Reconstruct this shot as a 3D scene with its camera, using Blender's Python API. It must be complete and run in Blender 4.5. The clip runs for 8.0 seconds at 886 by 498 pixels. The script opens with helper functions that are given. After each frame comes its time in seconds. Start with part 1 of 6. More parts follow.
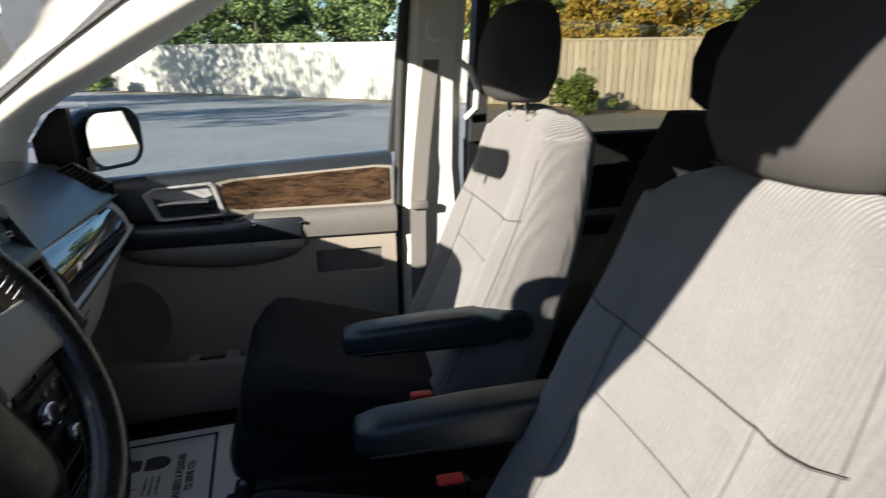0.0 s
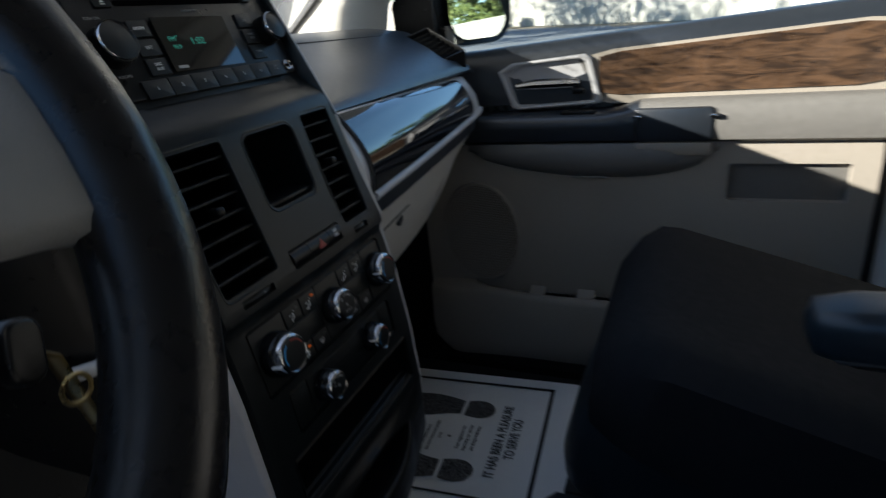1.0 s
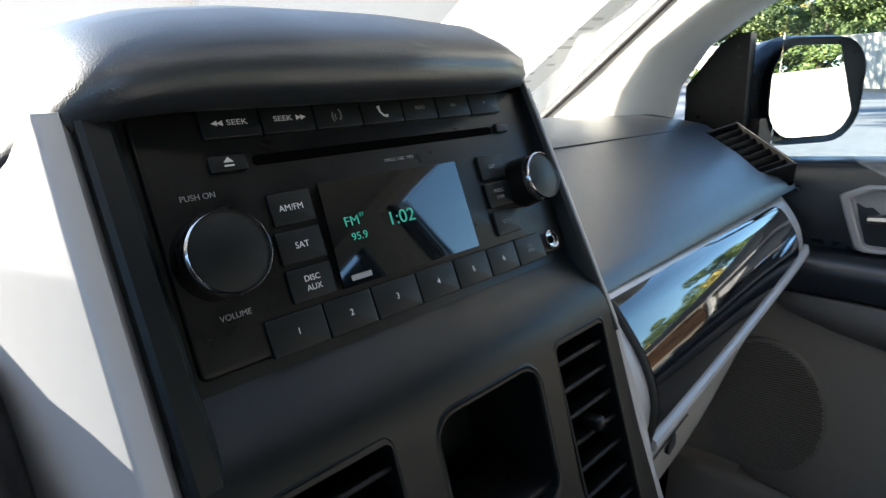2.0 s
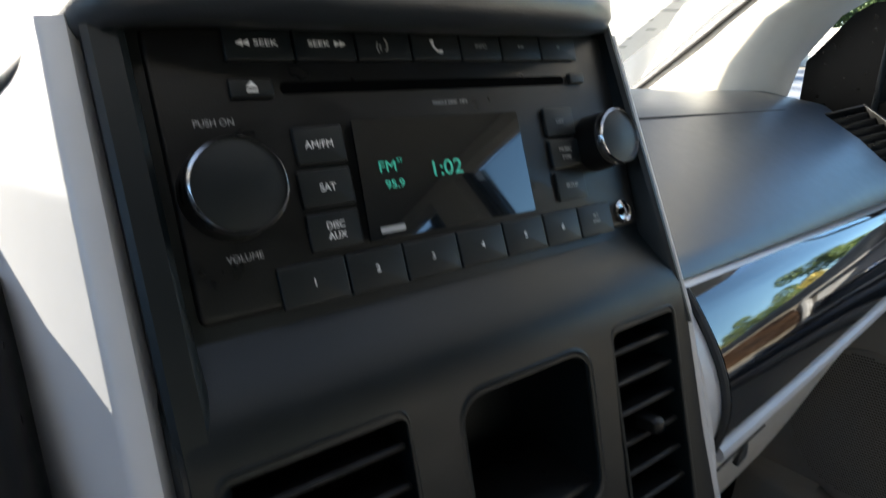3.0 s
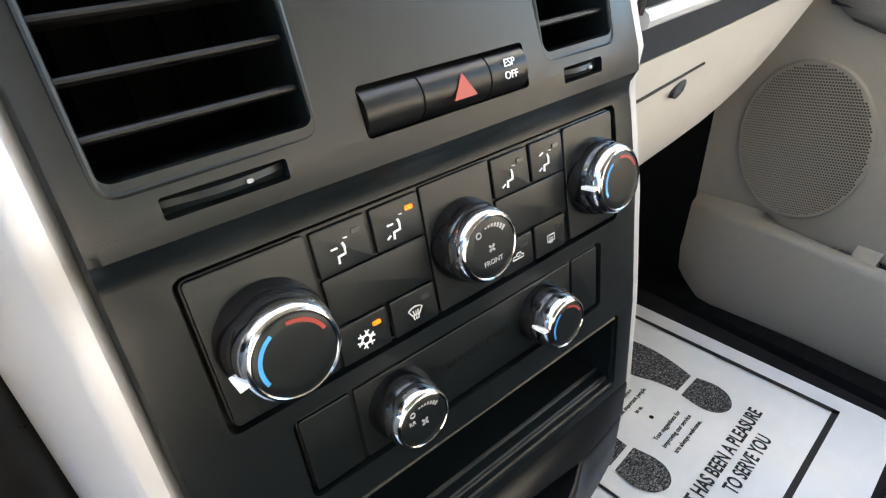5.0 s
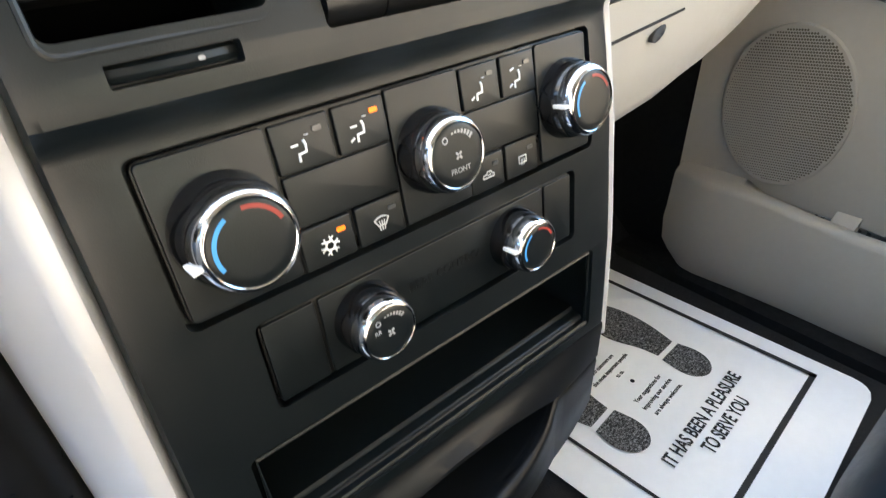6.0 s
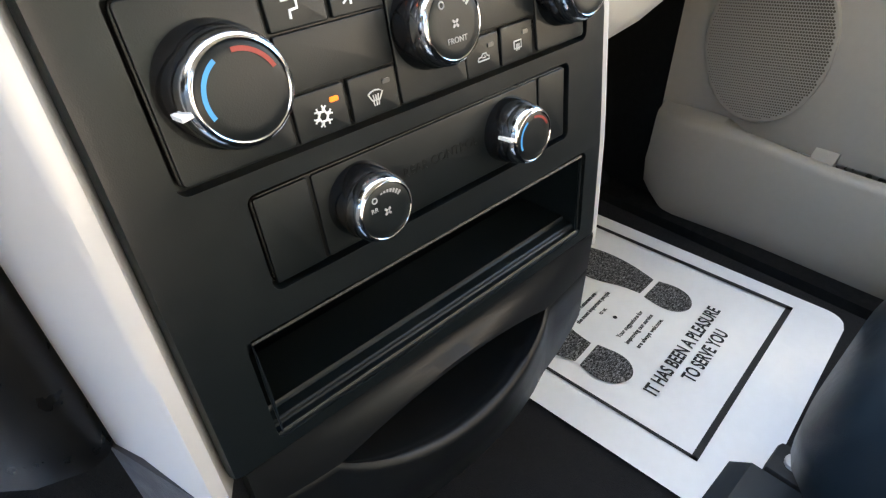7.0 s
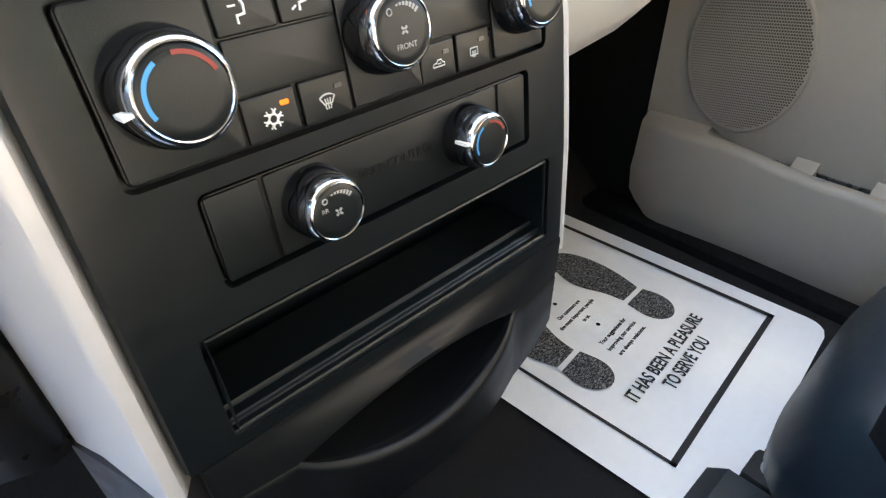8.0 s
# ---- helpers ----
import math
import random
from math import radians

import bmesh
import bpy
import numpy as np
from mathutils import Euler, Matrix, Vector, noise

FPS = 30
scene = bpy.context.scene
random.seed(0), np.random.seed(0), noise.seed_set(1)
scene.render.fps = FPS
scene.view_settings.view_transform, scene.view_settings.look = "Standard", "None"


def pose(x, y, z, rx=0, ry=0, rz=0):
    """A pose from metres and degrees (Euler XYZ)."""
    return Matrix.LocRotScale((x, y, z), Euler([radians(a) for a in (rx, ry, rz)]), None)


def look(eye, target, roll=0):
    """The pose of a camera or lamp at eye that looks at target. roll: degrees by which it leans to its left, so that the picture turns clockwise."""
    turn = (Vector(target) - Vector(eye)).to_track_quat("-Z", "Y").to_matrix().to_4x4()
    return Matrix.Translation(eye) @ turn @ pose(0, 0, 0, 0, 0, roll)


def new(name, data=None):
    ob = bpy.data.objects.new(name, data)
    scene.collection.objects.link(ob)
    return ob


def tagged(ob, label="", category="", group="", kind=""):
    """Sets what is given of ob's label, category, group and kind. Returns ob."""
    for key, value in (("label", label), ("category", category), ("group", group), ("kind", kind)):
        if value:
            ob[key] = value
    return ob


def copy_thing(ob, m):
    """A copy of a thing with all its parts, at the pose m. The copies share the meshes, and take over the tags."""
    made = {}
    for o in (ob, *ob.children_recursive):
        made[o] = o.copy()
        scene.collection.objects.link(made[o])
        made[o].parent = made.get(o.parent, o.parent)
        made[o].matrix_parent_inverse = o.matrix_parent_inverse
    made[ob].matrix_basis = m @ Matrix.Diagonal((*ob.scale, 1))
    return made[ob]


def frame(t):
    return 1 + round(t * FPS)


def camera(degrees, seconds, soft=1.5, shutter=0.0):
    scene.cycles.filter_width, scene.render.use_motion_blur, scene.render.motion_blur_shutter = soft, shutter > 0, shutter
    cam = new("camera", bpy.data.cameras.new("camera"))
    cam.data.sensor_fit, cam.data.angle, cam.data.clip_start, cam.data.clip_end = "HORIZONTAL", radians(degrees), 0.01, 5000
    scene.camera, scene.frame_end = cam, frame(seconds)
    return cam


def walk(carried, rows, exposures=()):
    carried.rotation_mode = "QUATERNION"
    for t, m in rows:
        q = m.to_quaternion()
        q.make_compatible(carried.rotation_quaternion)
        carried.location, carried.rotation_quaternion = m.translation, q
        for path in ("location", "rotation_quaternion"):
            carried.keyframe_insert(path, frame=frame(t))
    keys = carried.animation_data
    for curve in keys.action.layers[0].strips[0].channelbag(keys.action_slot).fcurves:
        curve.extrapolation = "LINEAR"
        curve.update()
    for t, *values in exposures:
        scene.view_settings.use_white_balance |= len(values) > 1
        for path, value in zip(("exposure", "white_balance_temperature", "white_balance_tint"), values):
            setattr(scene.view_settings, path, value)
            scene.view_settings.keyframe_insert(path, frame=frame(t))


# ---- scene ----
cam = camera(75.4, 8.0, soft=1.25, shutter=0.25)
PATH = [
    (0, (-0.908, -0.405, 1.45), (0.952, -0.816, 0.842), -0.6),
    (0.2, (-0.847, -0.397, 1.407), (1.035, -0.619, 0.768), -1.0),
    (0.3, (-0.808, -0.387, 1.372), (1.075, -0.527, 0.71), -0.3),
    (0.4, (-0.756, -0.389, 1.332), (1.125, -0.382, 0.654), -0.9),
    (0.5, (-0.702, -0.375, 1.301), (1.165, -0.265, 0.591), -0.6),
    (0.7, (-0.586, -0.361, 1.254), (1.228, 0.039, 0.513), -1.7),
    (0.8, (-0.523, -0.347, 1.242), (1.255, 0.175, 0.489), -2.7),
    (0.9, (-0.467, -0.33, 1.236), (1.27, 0.31, 0.479), -4.8),
    (1, (-0.421, -0.314, 1.233), (1.267, 0.458, 0.489), -5.9),
    (1.2, (-0.345, -0.266, 1.24), (1.25, 0.711, 0.531), -5.7),
    (1.5, (-0.256, -0.189, 1.28), (1.213, 1.018, 0.659), -3.8),
    (1.7, (-0.214, -0.152, 1.296), (1.193, 1.142, 0.706), -2.8),
    (2.8, (-0.153, -0.088, 1.292), (0.971, 1.46, 0.708), -0.6),
    (3, (-0.148, -0.104, 1.281), (0.947, 1.437, 0.626), 0.6),
    (3.5, (-0.141, -0.137, 1.205), (0.963, 1.272, 0.311), 0.6),
    (4, (-0.144, -0.147, 1.145), (0.913, 1.227, 0.147), -2.3),
    (4.5, (-0.14, -0.153, 1.118), (0.898, 1.188, 0.058), -3.2),
    (5.8, (-0.137, -0.166, 1.091), (0.902, 1.14, -0.011), -3.1),
    (6, (-0.141, -0.172, 1.08), (0.909, 1.109, -0.04), -2.5),
    (6.5, (-0.153, -0.181, 1.057), (0.913, 1.021, -0.134), -1.8),
    (7, (-0.158, -0.178, 1.048), (0.895, 1.001, -0.176), -1.9),
    (7.5, (-0.157, -0.184, 1.054), (0.91, 1.009, -0.145), -2.0),
    (8, (-0.148, -0.196, 1.048), (0.926, 0.99, -0.152), -1.4),
]
walk(cam, [(t, look(eye, target, roll)) for t, eye, target, roll in PATH],
     [(0.0, 1.72, 6450, 10), (0.5, 1.35, 6300, 9), (1.0, 1.88, 6100, 8), (1.2, 2.5, 6150, 8), (1.7, 2.95, 6250, 8), (3.0, 3.0, 6450, 8), (3.5, 3.25, 6650, 8), (4.0, 4.9, 7050, 10), (6.0, 5.6, 7400, 9), (8.0, 5.42, 7350, 10)])

# ---- world, sun ----
SUN_FROM = Vector((-0.468, 0.778, 0.312)).normalized()
world = bpy.data.worlds.new("sky")
scene.world = world
world.use_nodes = True
wn = world.node_tree.nodes
sky = wn.new("ShaderNodeTexSky")
sky.sky_type, sky.sun_disc = "NISHITA", False
sky.sun_elevation = math.asin(SUN_FROM.z)
sky.dust_density, sky.ozone_density = 0.05, 3.6
sky.sun_rotation = math.atan2(SUN_FROM.x, SUN_FROM.y)
world.node_tree.links.new(sky.outputs[0], wn["Background"].inputs[0])
wn["Background"].inputs[1].default_value = 0.076
sun_data = bpy.data.lights.new("sun", "SUN")
sun_data.energy, sun_data.angle, sun_data.color = 5.0, radians(0.5), (1.0, 0.92, 0.80)
sun = new("sun", sun_data)
sun.matrix_basis = look((0, 0, 0), -SUN_FROM)


# ---- materials ----
def material(name, base, rough=0.5, metal=0.0, var=0.10, scale=6.0, grain=0.0, gscale=900.0, coat=0.0, spec=0.5, rvar=0.08):
    """A procedural surface: broad and fine variation of colour and roughness, and a fine grain in relief."""
    m = bpy.data.materials.new(name)
    m.use_nodes = True
    nt = m.node_tree
    b = nt.nodes["Principled BSDF"]
    tc = nt.nodes.new("ShaderNodeTexCoord")
    n1, n2 = nt.nodes.new("ShaderNodeTexNoise"), nt.nodes.new("ShaderNodeTexNoise")
    n1.inputs["Scale"].default_value, n2.inputs["Scale"].default_value = scale, scale * 14
    n1.inputs["Detail"].default_value, n2.inputs["Detail"].default_value = 4, 3
    mix = nt.nodes.new("ShaderNodeMath")
    mix.operation = "ADD"
    for n in (n1, n2):
        nt.links.new(tc.outputs["Object"], n.inputs["Vector"])
    nt.links.new(n1.outputs[0], mix.inputs[0])
    nt.links.new(n2.outputs[0], mix.inputs[1])
    ramp = nt.nodes.new("ShaderNodeMapRange")
    ramp.inputs["From Min"].default_value, ramp.inputs["From Max"].default_value = 0.6, 1.4
    ramp.inputs["To Min"].default_value, ramp.inputs["To Max"].default_value = 1 - var, 1 + var
    nt.links.new(mix.outputs[0], ramp.inputs["Value"])
    col = nt.nodes.new("ShaderNodeVectorMath")
    col.operation = "SCALE"
    col.inputs[0].default_value = base[:3]
    nt.links.new(ramp.outputs[0], col.inputs["Scale"])
    nt.links.new(col.outputs[0], b.inputs["Base Color"])
    rr = nt.nodes.new("ShaderNodeMapRange")
    rr.inputs["From Min"].default_value, rr.inputs["From Max"].default_value = 0.3, 0.7
    rr.inputs["To Min"].default_value, rr.inputs["To Max"].default_value = max(0.02, rough - rvar), min(1, rough + rvar)
    nt.links.new(n2.outputs[0], rr.inputs["Value"])
    nt.links.new(rr.outputs[0], b.inputs["Roughness"])
    b.inputs["Metallic"].default_value = metal
    b.inputs["Coat Weight"].default_value = coat
    b.inputs["Specular IOR Level"].default_value = spec
    if grain:
        g = nt.nodes.new("ShaderNodeTexVoronoi")
        g.inputs["Scale"].default_value = gscale
        nt.links.new(tc.outputs["Object"], g.inputs["Vector"])
        bump = nt.nodes.new("ShaderNodeBump")
        bump.inputs["Strength"].default_value, bump.inputs["Distance"].default_value = grain, 0.001
        nt.links.new(g.outputs["Distance"], bump.inputs["Height"])
        nt.links.new(bump.outputs[0], b.inputs["Normal"])
    return m


def plain(name, base, rough=0.5, metal=0.0, emit=0.0, coat=0.0):
    m = bpy.data.materials.new(name)
    m.use_nodes = True
    b = m.node_tree.nodes["Principled BSDF"]
    b.inputs["Base Color"].default_value = (*base, 1)
    b.inputs["Roughness"].default_value, b.inputs["Metallic"].default_value, b.inputs["Coat Weight"].default_value = rough, metal, coat
    if emit:
        b.inputs["Emission Color"].default_value = (*base, 1)
        b.inputs["Emission Strength"].default_value = emit
    return m


def glass(name, tint, rough=0.0):
    """Thin glazing: a clear sheet that tints what is seen through it and mirrors a little."""
    m = bpy.data.materials.new(name)
    m.use_nodes = True
    nt = m.node_tree
    nt.nodes.remove(nt.nodes["Principled BSDF"])
    t, g, mx, fr = (nt.nodes.new("ShaderNode" + k) for k in ("BsdfTransparent", "BsdfGlossy", "MixShader", "Fresnel"))
    t.inputs[0].default_value = (*tint, 1)
    g.inputs["Roughness"].default_value = rough
    fr.inputs["IOR"].default_value = 1.45
    nt.links.new(fr.outputs[0], mx.inputs[0])
    nt.links.new(t.outputs[0], mx.inputs[1])
    nt.links.new(g.outputs[0], mx.inputs[2])
    nt.links.new(mx.outputs[0], nt.nodes["Material Output"].inputs[0])
    return m


def dusty(name, tint, film):
    """Glazing with a thin film of dust that scatters the sun."""
    m = glass(name, tint)
    nt = m.node_tree
    out = nt.nodes["Material Output"]
    first = out.inputs[0].links[0].from_socket
    tr, mx, tc, n, r = (nt.nodes.new("ShaderNode" + k) for k in ("BsdfTranslucent", "MixShader", "TexCoord", "TexNoise", "MapRange"))
    tr.inputs[0].default_value = (0.95, 0.95, 0.92, 1)
    n.inputs["Scale"].default_value, n.inputs["Detail"].default_value = 5, 5
    r.inputs["To Min"].default_value, r.inputs["To Max"].default_value = film * 0.8, film * 1.2
    nt.links.new(tc.outputs["Object"], n.inputs["Vector"])
    nt.links.new(n.outputs[0], r.inputs["Value"])
    nt.links.new(r.outputs[0], mx.inputs[0])
    nt.links.new(first, mx.inputs[1])
    nt.links.new(tr.outputs[0], mx.inputs[2])
    nt.links.new(mx.outputs[0], out.inputs[0])
    return m


def sheer(name, base, share):
    """Thin paper that lets part of the light through."""
    m = material(name, base, 0.85, var=0.03)
    nt = m.node_tree
    out = nt.nodes["Material Output"]
    tr, mx = nt.nodes.new("ShaderNodeBsdfTransparent"), nt.nodes.new("ShaderNodeMixShader")
    tr.inputs[0].default_value = (*base, 1)
    mx.inputs[0].default_value = share
    nt.links.new(nt.nodes["Principled BSDF"].outputs[0], mx.inputs[1])
    nt.links.new(tr.outputs[0], mx.inputs[2])
    nt.links.new(mx.outputs[0], out.inputs[0])
    return m


def ribbed(name, base, ribs=900.0, depth=0.5, rough=0.9, var=0.12):
    """Woven seat cloth with fine upright ribs."""
    m = material(name, base, rough, var=var, scale=9, spec=0.2)
    nt = m.node_tree
    b = nt.nodes["Principled BSDF"]
    tc = nt.nodes.new("ShaderNodeTexCoord")
    w = nt.nodes.new("ShaderNodeTexWave")
    w.bands_direction = "X"
    w.inputs["Scale"].default_value, w.inputs["Distortion"].default_value = ribs / 20, 0.6
    w.inputs["Detail"].default_value, w.inputs["Detail Scale"].default_value = 2, 8
    n = nt.nodes.new("ShaderNodeTexNoise")
    n.inputs["Scale"].default_value = 700
    nt.links.new(tc.outputs["Object"], w.inputs["Vector"])
    nt.links.new(tc.outputs["Object"], n.inputs["Vector"])
    add = nt.nodes.new("ShaderNodeMath")
    add.operation = "ADD"
    nt.links.new(w.outputs[1], add.inputs[0])
    nt.links.new(n.outputs[0], add.inputs[1])
    bump = nt.nodes.new("ShaderNodeBump")
    bump.inputs["Strength"].default_value, bump.inputs["Distance"].default_value = depth, 0.0015
    nt.links.new(add.outputs[0], bump.inputs["Height"])
    nt.links.new(bump.outputs[0], b.inputs["Normal"])
    b.inputs["Sheen Weight"].default_value = 0.25
    return m


def streaked(name, dark, light, stretch, scale, rough, coat=0.0):
    """Two tones in stretched, twisted grain: burl, asphalt, shoe prints."""
    m = material(name, light, rough, coat=coat)
    nt = m.node_tree
    b = nt.nodes["Principled BSDF"]
    tc, mp, n, r = (nt.nodes.new("ShaderNode" + k) for k in ("TexCoord", "Mapping", "TexNoise", "ValToRGB"))
    mp.inputs["Scale"].default_value = stretch
    n.inputs["Scale"].default_value, n.inputs["Detail"].default_value, n.inputs["Distortion"].default_value = scale, 6, 1.2
    nt.links.new(tc.outputs["Object"], mp.inputs[0])
    nt.links.new(mp.outputs[0], n.inputs["Vector"])
    nt.links.new(n.outputs[0], r.inputs[0])
    r.color_ramp.elements[0].color, r.color_ramp.elements[1].color = (*dark, 1), (*light, 1)
    r.color_ramp.elements[0].position, r.color_ramp.elements[1].position = 0.36, 0.64
    nt.links.new(r.outputs[0], b.inputs["Base Color"])
    return m


STACK = material("dark_charcoal_plastic", (0.0026, 0.0046, 0.0054), 0.39, grain=0.05, gscale=1800, spec=0.36, rvar=0.03)
DRAWER = material("smooth_black_drawer_plastic", (0.0045, 0.0051, 0.0056), 0.42, grain=0.04, gscale=1500, spec=0.28, rvar=0.015)
SATIN = material("satin_black_plastic", (0.0045, 0.0045, 0.0045), 0.34, grain=0.05, gscale=1500, spec=0.28)
# near-zero black: the shade inside ducts, slot and jack hole is in the colour
PIT = material("black_recess_shade", (0.0008, 0.0008, 0.0008), 0.9, spec=0.04)
SLAT = material("black_slat_plastic", (0.0028, 0.0028, 0.0028), 0.45, spec=0.28)
PAD = material("slate_dash_pad", (0.018, 0.021, 0.025), 0.36, grain=0.07, gscale=1100, spec=1.0, rvar=0.02, var=0.06)
SLATE = material("slate_plastic", (0.014, 0.018, 0.024), 0.32, grain=0.07, gscale=700, spec=0.85, rvar=0.02, var=0.06)
LIGHT = material("light_grey_plastic", (0.268, 0.240, 0.200), 0.55, grain=0.15, gscale=700, var=0.05)
PALE = material("pale_pillar_plastic", (0.60, 0.585, 0.54), 0.6, grain=0.12, gscale=700, var=0.04)
MIDGREY = material("mid_grey_plastic", (0.13, 0.125, 0.115), 0.55, grain=0.2, gscale=700)
SILVER = material("silver_paint", (0.45, 0.45, 0.458), 0.36, metal=0.10, var=0.02, scale=8, rvar=0.015)
CHROME = plain("chrome", (0.54, 0.54, 0.55), 0.14, 1.0)
SKIRT = plain("gloss_black_skirt", (0.006, 0.006, 0.006), 0.16)
PIANO = plain("piano_black", (0.006, 0.006, 0.007), 0.03, coat=1.0)
BURL = streaked("burl_wood", (0.022, 0.013, 0.008), (0.085, 0.048, 0.026), (4, 1, 5), 14, 0.32, 0.4)
CARPET = material("black_carpet", (0.007, 0.007, 0.0075), 0.95, grain=0.9, gscale=900, var=0.3, scale=20)
BLACKTRIM = material("black_trim_plastic", (0.0045, 0.0045, 0.0045), 0.7, spec=0.2)
UNDERGREY = material("dull_slate_plastic", (0.040, 0.040, 0.046), 0.55, grain=0.2, gscale=700)
RUBBER = material("black_rubber", (0.015, 0.015, 0.015), 0.7)
PAPER = material("white_paper", (0.86, 0.86, 0.85), 0.85, var=0.03)
THIN = sheer("thin_film", (0.92, 0.92, 0.90), 0.66)
INK = material("black_ink", (0.02, 0.02, 0.02), 0.8)
PRINT = streaked("shoe_print_ink", (0.010, 0.010, 0.010), (0.42, 0.42, 0.42), (1, 2.2, 1), 260, 0.8)
PRINT.node_tree.nodes["Color Ramp"].color_ramp.elements[0].position = 0.47
PRINT.node_tree.nodes["Color Ramp"].color_ramp.elements[1].position = 0.72
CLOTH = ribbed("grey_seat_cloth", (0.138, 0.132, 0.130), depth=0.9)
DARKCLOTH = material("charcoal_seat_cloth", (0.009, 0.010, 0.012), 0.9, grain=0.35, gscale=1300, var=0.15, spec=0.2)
HEADCLOTH = material("charcoal_headrest_cloth", (0.050, 0.047, 0.046), 0.9, grain=0.35, gscale=1300, var=0.12, spec=0.2)
VINYL = material("slate_vinyl", (0.011, 0.018, 0.024), 0.38, grain=0.10, gscale=900, spec=0.50, rvar=0.03)
STITCH = material("dark_seam", (0.02, 0.02, 0.02), 0.9)
SEAM = material("grey_seam", (0.055, 0.052, 0.050), 0.9)
SPOKE = material("grey_spoke_plastic", (0.20, 0.194, 0.18), 0.5, grain=0.1, gscale=800)
HEADLINER = material("headliner_cloth", (0.32, 0.31, 0.28), 0.95, grain=0.3, gscale=800)
WEB = material("belt_webbing", (0.16, 0.152, 0.14), 0.8, grain=0.4, gscale=900)
RED = material("red_button", (0.55, 0.03, 0.02), 0.45)
LEATHER = material("black_leather", (0.007, 0.0062, 0.006), 0.28, grain=0.05, gscale=700, rvar=0.02)
WHITE = plain("white_marking", (0.75, 0.75, 0.75), 0.6)
KEYMARK = plain("pale_grey_marking", (0.48, 0.48, 0.48), 0.6)
GREYMARK = plain("grey_marking", (0.28, 0.28, 0.28), 0.6)
BLUE = plain("blue_marking", (0.03, 0.25, 0.55), 0.5)
REDMARK = plain("red_marking", (0.24, 0.025, 0.018), 0.5)
AMBER = plain("amber_lamp", (0.9, 0.15, 0.006), 0.5, emit=0.035)
GREEN = plain("green_display_segments", (0.03, 0.33, 0.23), 0.5, emit=0.045)
SCREEN = plain("dark_display", (0.004, 0.005, 0.006), 0.04, coat=1.0)
MIRROR = plain("mirror_glass", (0.85, 0.87, 0.88), 0.01, 1.0)
CLEAR = glass("clear_glass", (0.93, 0.96, 0.94))
SCREENGLASS = dusty("dusty_windscreen_glass", (0.92, 0.95, 0.93), 0.085)
FAINT = sheer("faint_print", (0.7, 0.7, 0.7), 0.93)
GLOVEBOX = material("pale_grey_plastic", (0.42, 0.405, 0.37), 0.5, grain=0.12, gscale=700, var=0.05)
SPEAKERCLOTH = material("taupe_speaker_plastic", (0.245, 0.220, 0.182), 0.6, grain=0.12, gscale=700, var=0.06)
GRILLE = material("brown_perforation", (0.062, 0.050, 0.033), 0.8)
TINTED = glass("tinted_glass", (0.60, 0.57, 0.48))
BRASS = material("brass_key", (0.36, 0.27, 0.12), 0.3, metal=0.9)
BODYPAINT = material("silver_car_paint", (0.45, 0.46, 0.47), 0.3, metal=0.6, var=0.03)

ASPHALT = material("asphalt", (0.175, 0.186, 0.200), 0.9, var=0.25, scale=0.5, grain=0.6, gscale=120)
FENCEPAINT = material("cream_fence_boards", (0.38, 0.36, 0.325), 0.7, var=0.10, scale=1.5)
for links in (FENCEPAINT.node_tree,):
    info, shade = links.nodes.new("ShaderNodeObjectInfo"), links.nodes.new("ShaderNodeMapRange")
    tone = links.nodes.new("ShaderNodeVectorMath")
    tone.operation = "SCALE"
    shade.inputs["To Min"].default_value, shade.inputs["To Max"].default_value = 0.82, 1.12
    paint = links.nodes["Principled BSDF"].inputs["Base Color"]
    first = paint.links[0].from_socket
    links.links.new(info.outputs["Random"], shade.inputs["Value"])
    links.links.new(first, tone.inputs[0])
    links.links.new(shade.outputs[0], tone.inputs["Scale"])
    links.links.new(tone.outputs[0], paint)
DULLWALL = material("dull_grey_render", (0.10, 0.098, 0.095), 0.9, var=0.2, scale=2, grain=0.4, gscale=60)
BARK = material("bark", (0.09, 0.07, 0.05), 0.9, var=0.3, scale=5, grain=0.8, gscale=30)
LITTER = material("fallen_leaves", (0.20, 0.165, 0.115), 0.95, var=0.5, scale=3, grain=0.6, gscale=30)


def leafy(name, c1, c2):
    m = plain(name, c1, 0.7)
    nt = m.node_tree
    b = nt.nodes["Principled BSDF"]
    geo, r = nt.nodes.new("ShaderNodeNewGeometry"), nt.nodes.new("ShaderNodeValToRGB")
    r.color_ramp.elements[0].color, r.color_ramp.elements[1].color = (*c1, 1), (*c2, 1)
    nt.links.new(geo.outputs["Random Per Island"], r.inputs[0])
    nt.links.new(r.outputs[0], b.inputs["Base Color"])
    return m


LEAF_GREEN = leafy("green_leaves", (0.04, 0.075, 0.02), (0.15, 0.19, 0.05))
LEAF_GOLD = leafy("golden_leaves", (0.22, 0.18, 0.035), (0.50, 0.36, 0.08))
LEAF_BUSH = leafy("bush_leaves", (0.05, 0.10, 0.02), (0.16, 0.22, 0.05))

# ---- mesh helpers ----
PLACE = {}


def thing(name, label, category, at=(0, 0, 0), group="", kind=""):
    ob = new(name)
    ob.empty_display_size = 0.05
    ob.matrix_basis = Matrix.Translation(at)
    PLACE[ob] = ob.matrix_basis.copy()
    return tagged(ob, label, category, group, kind)


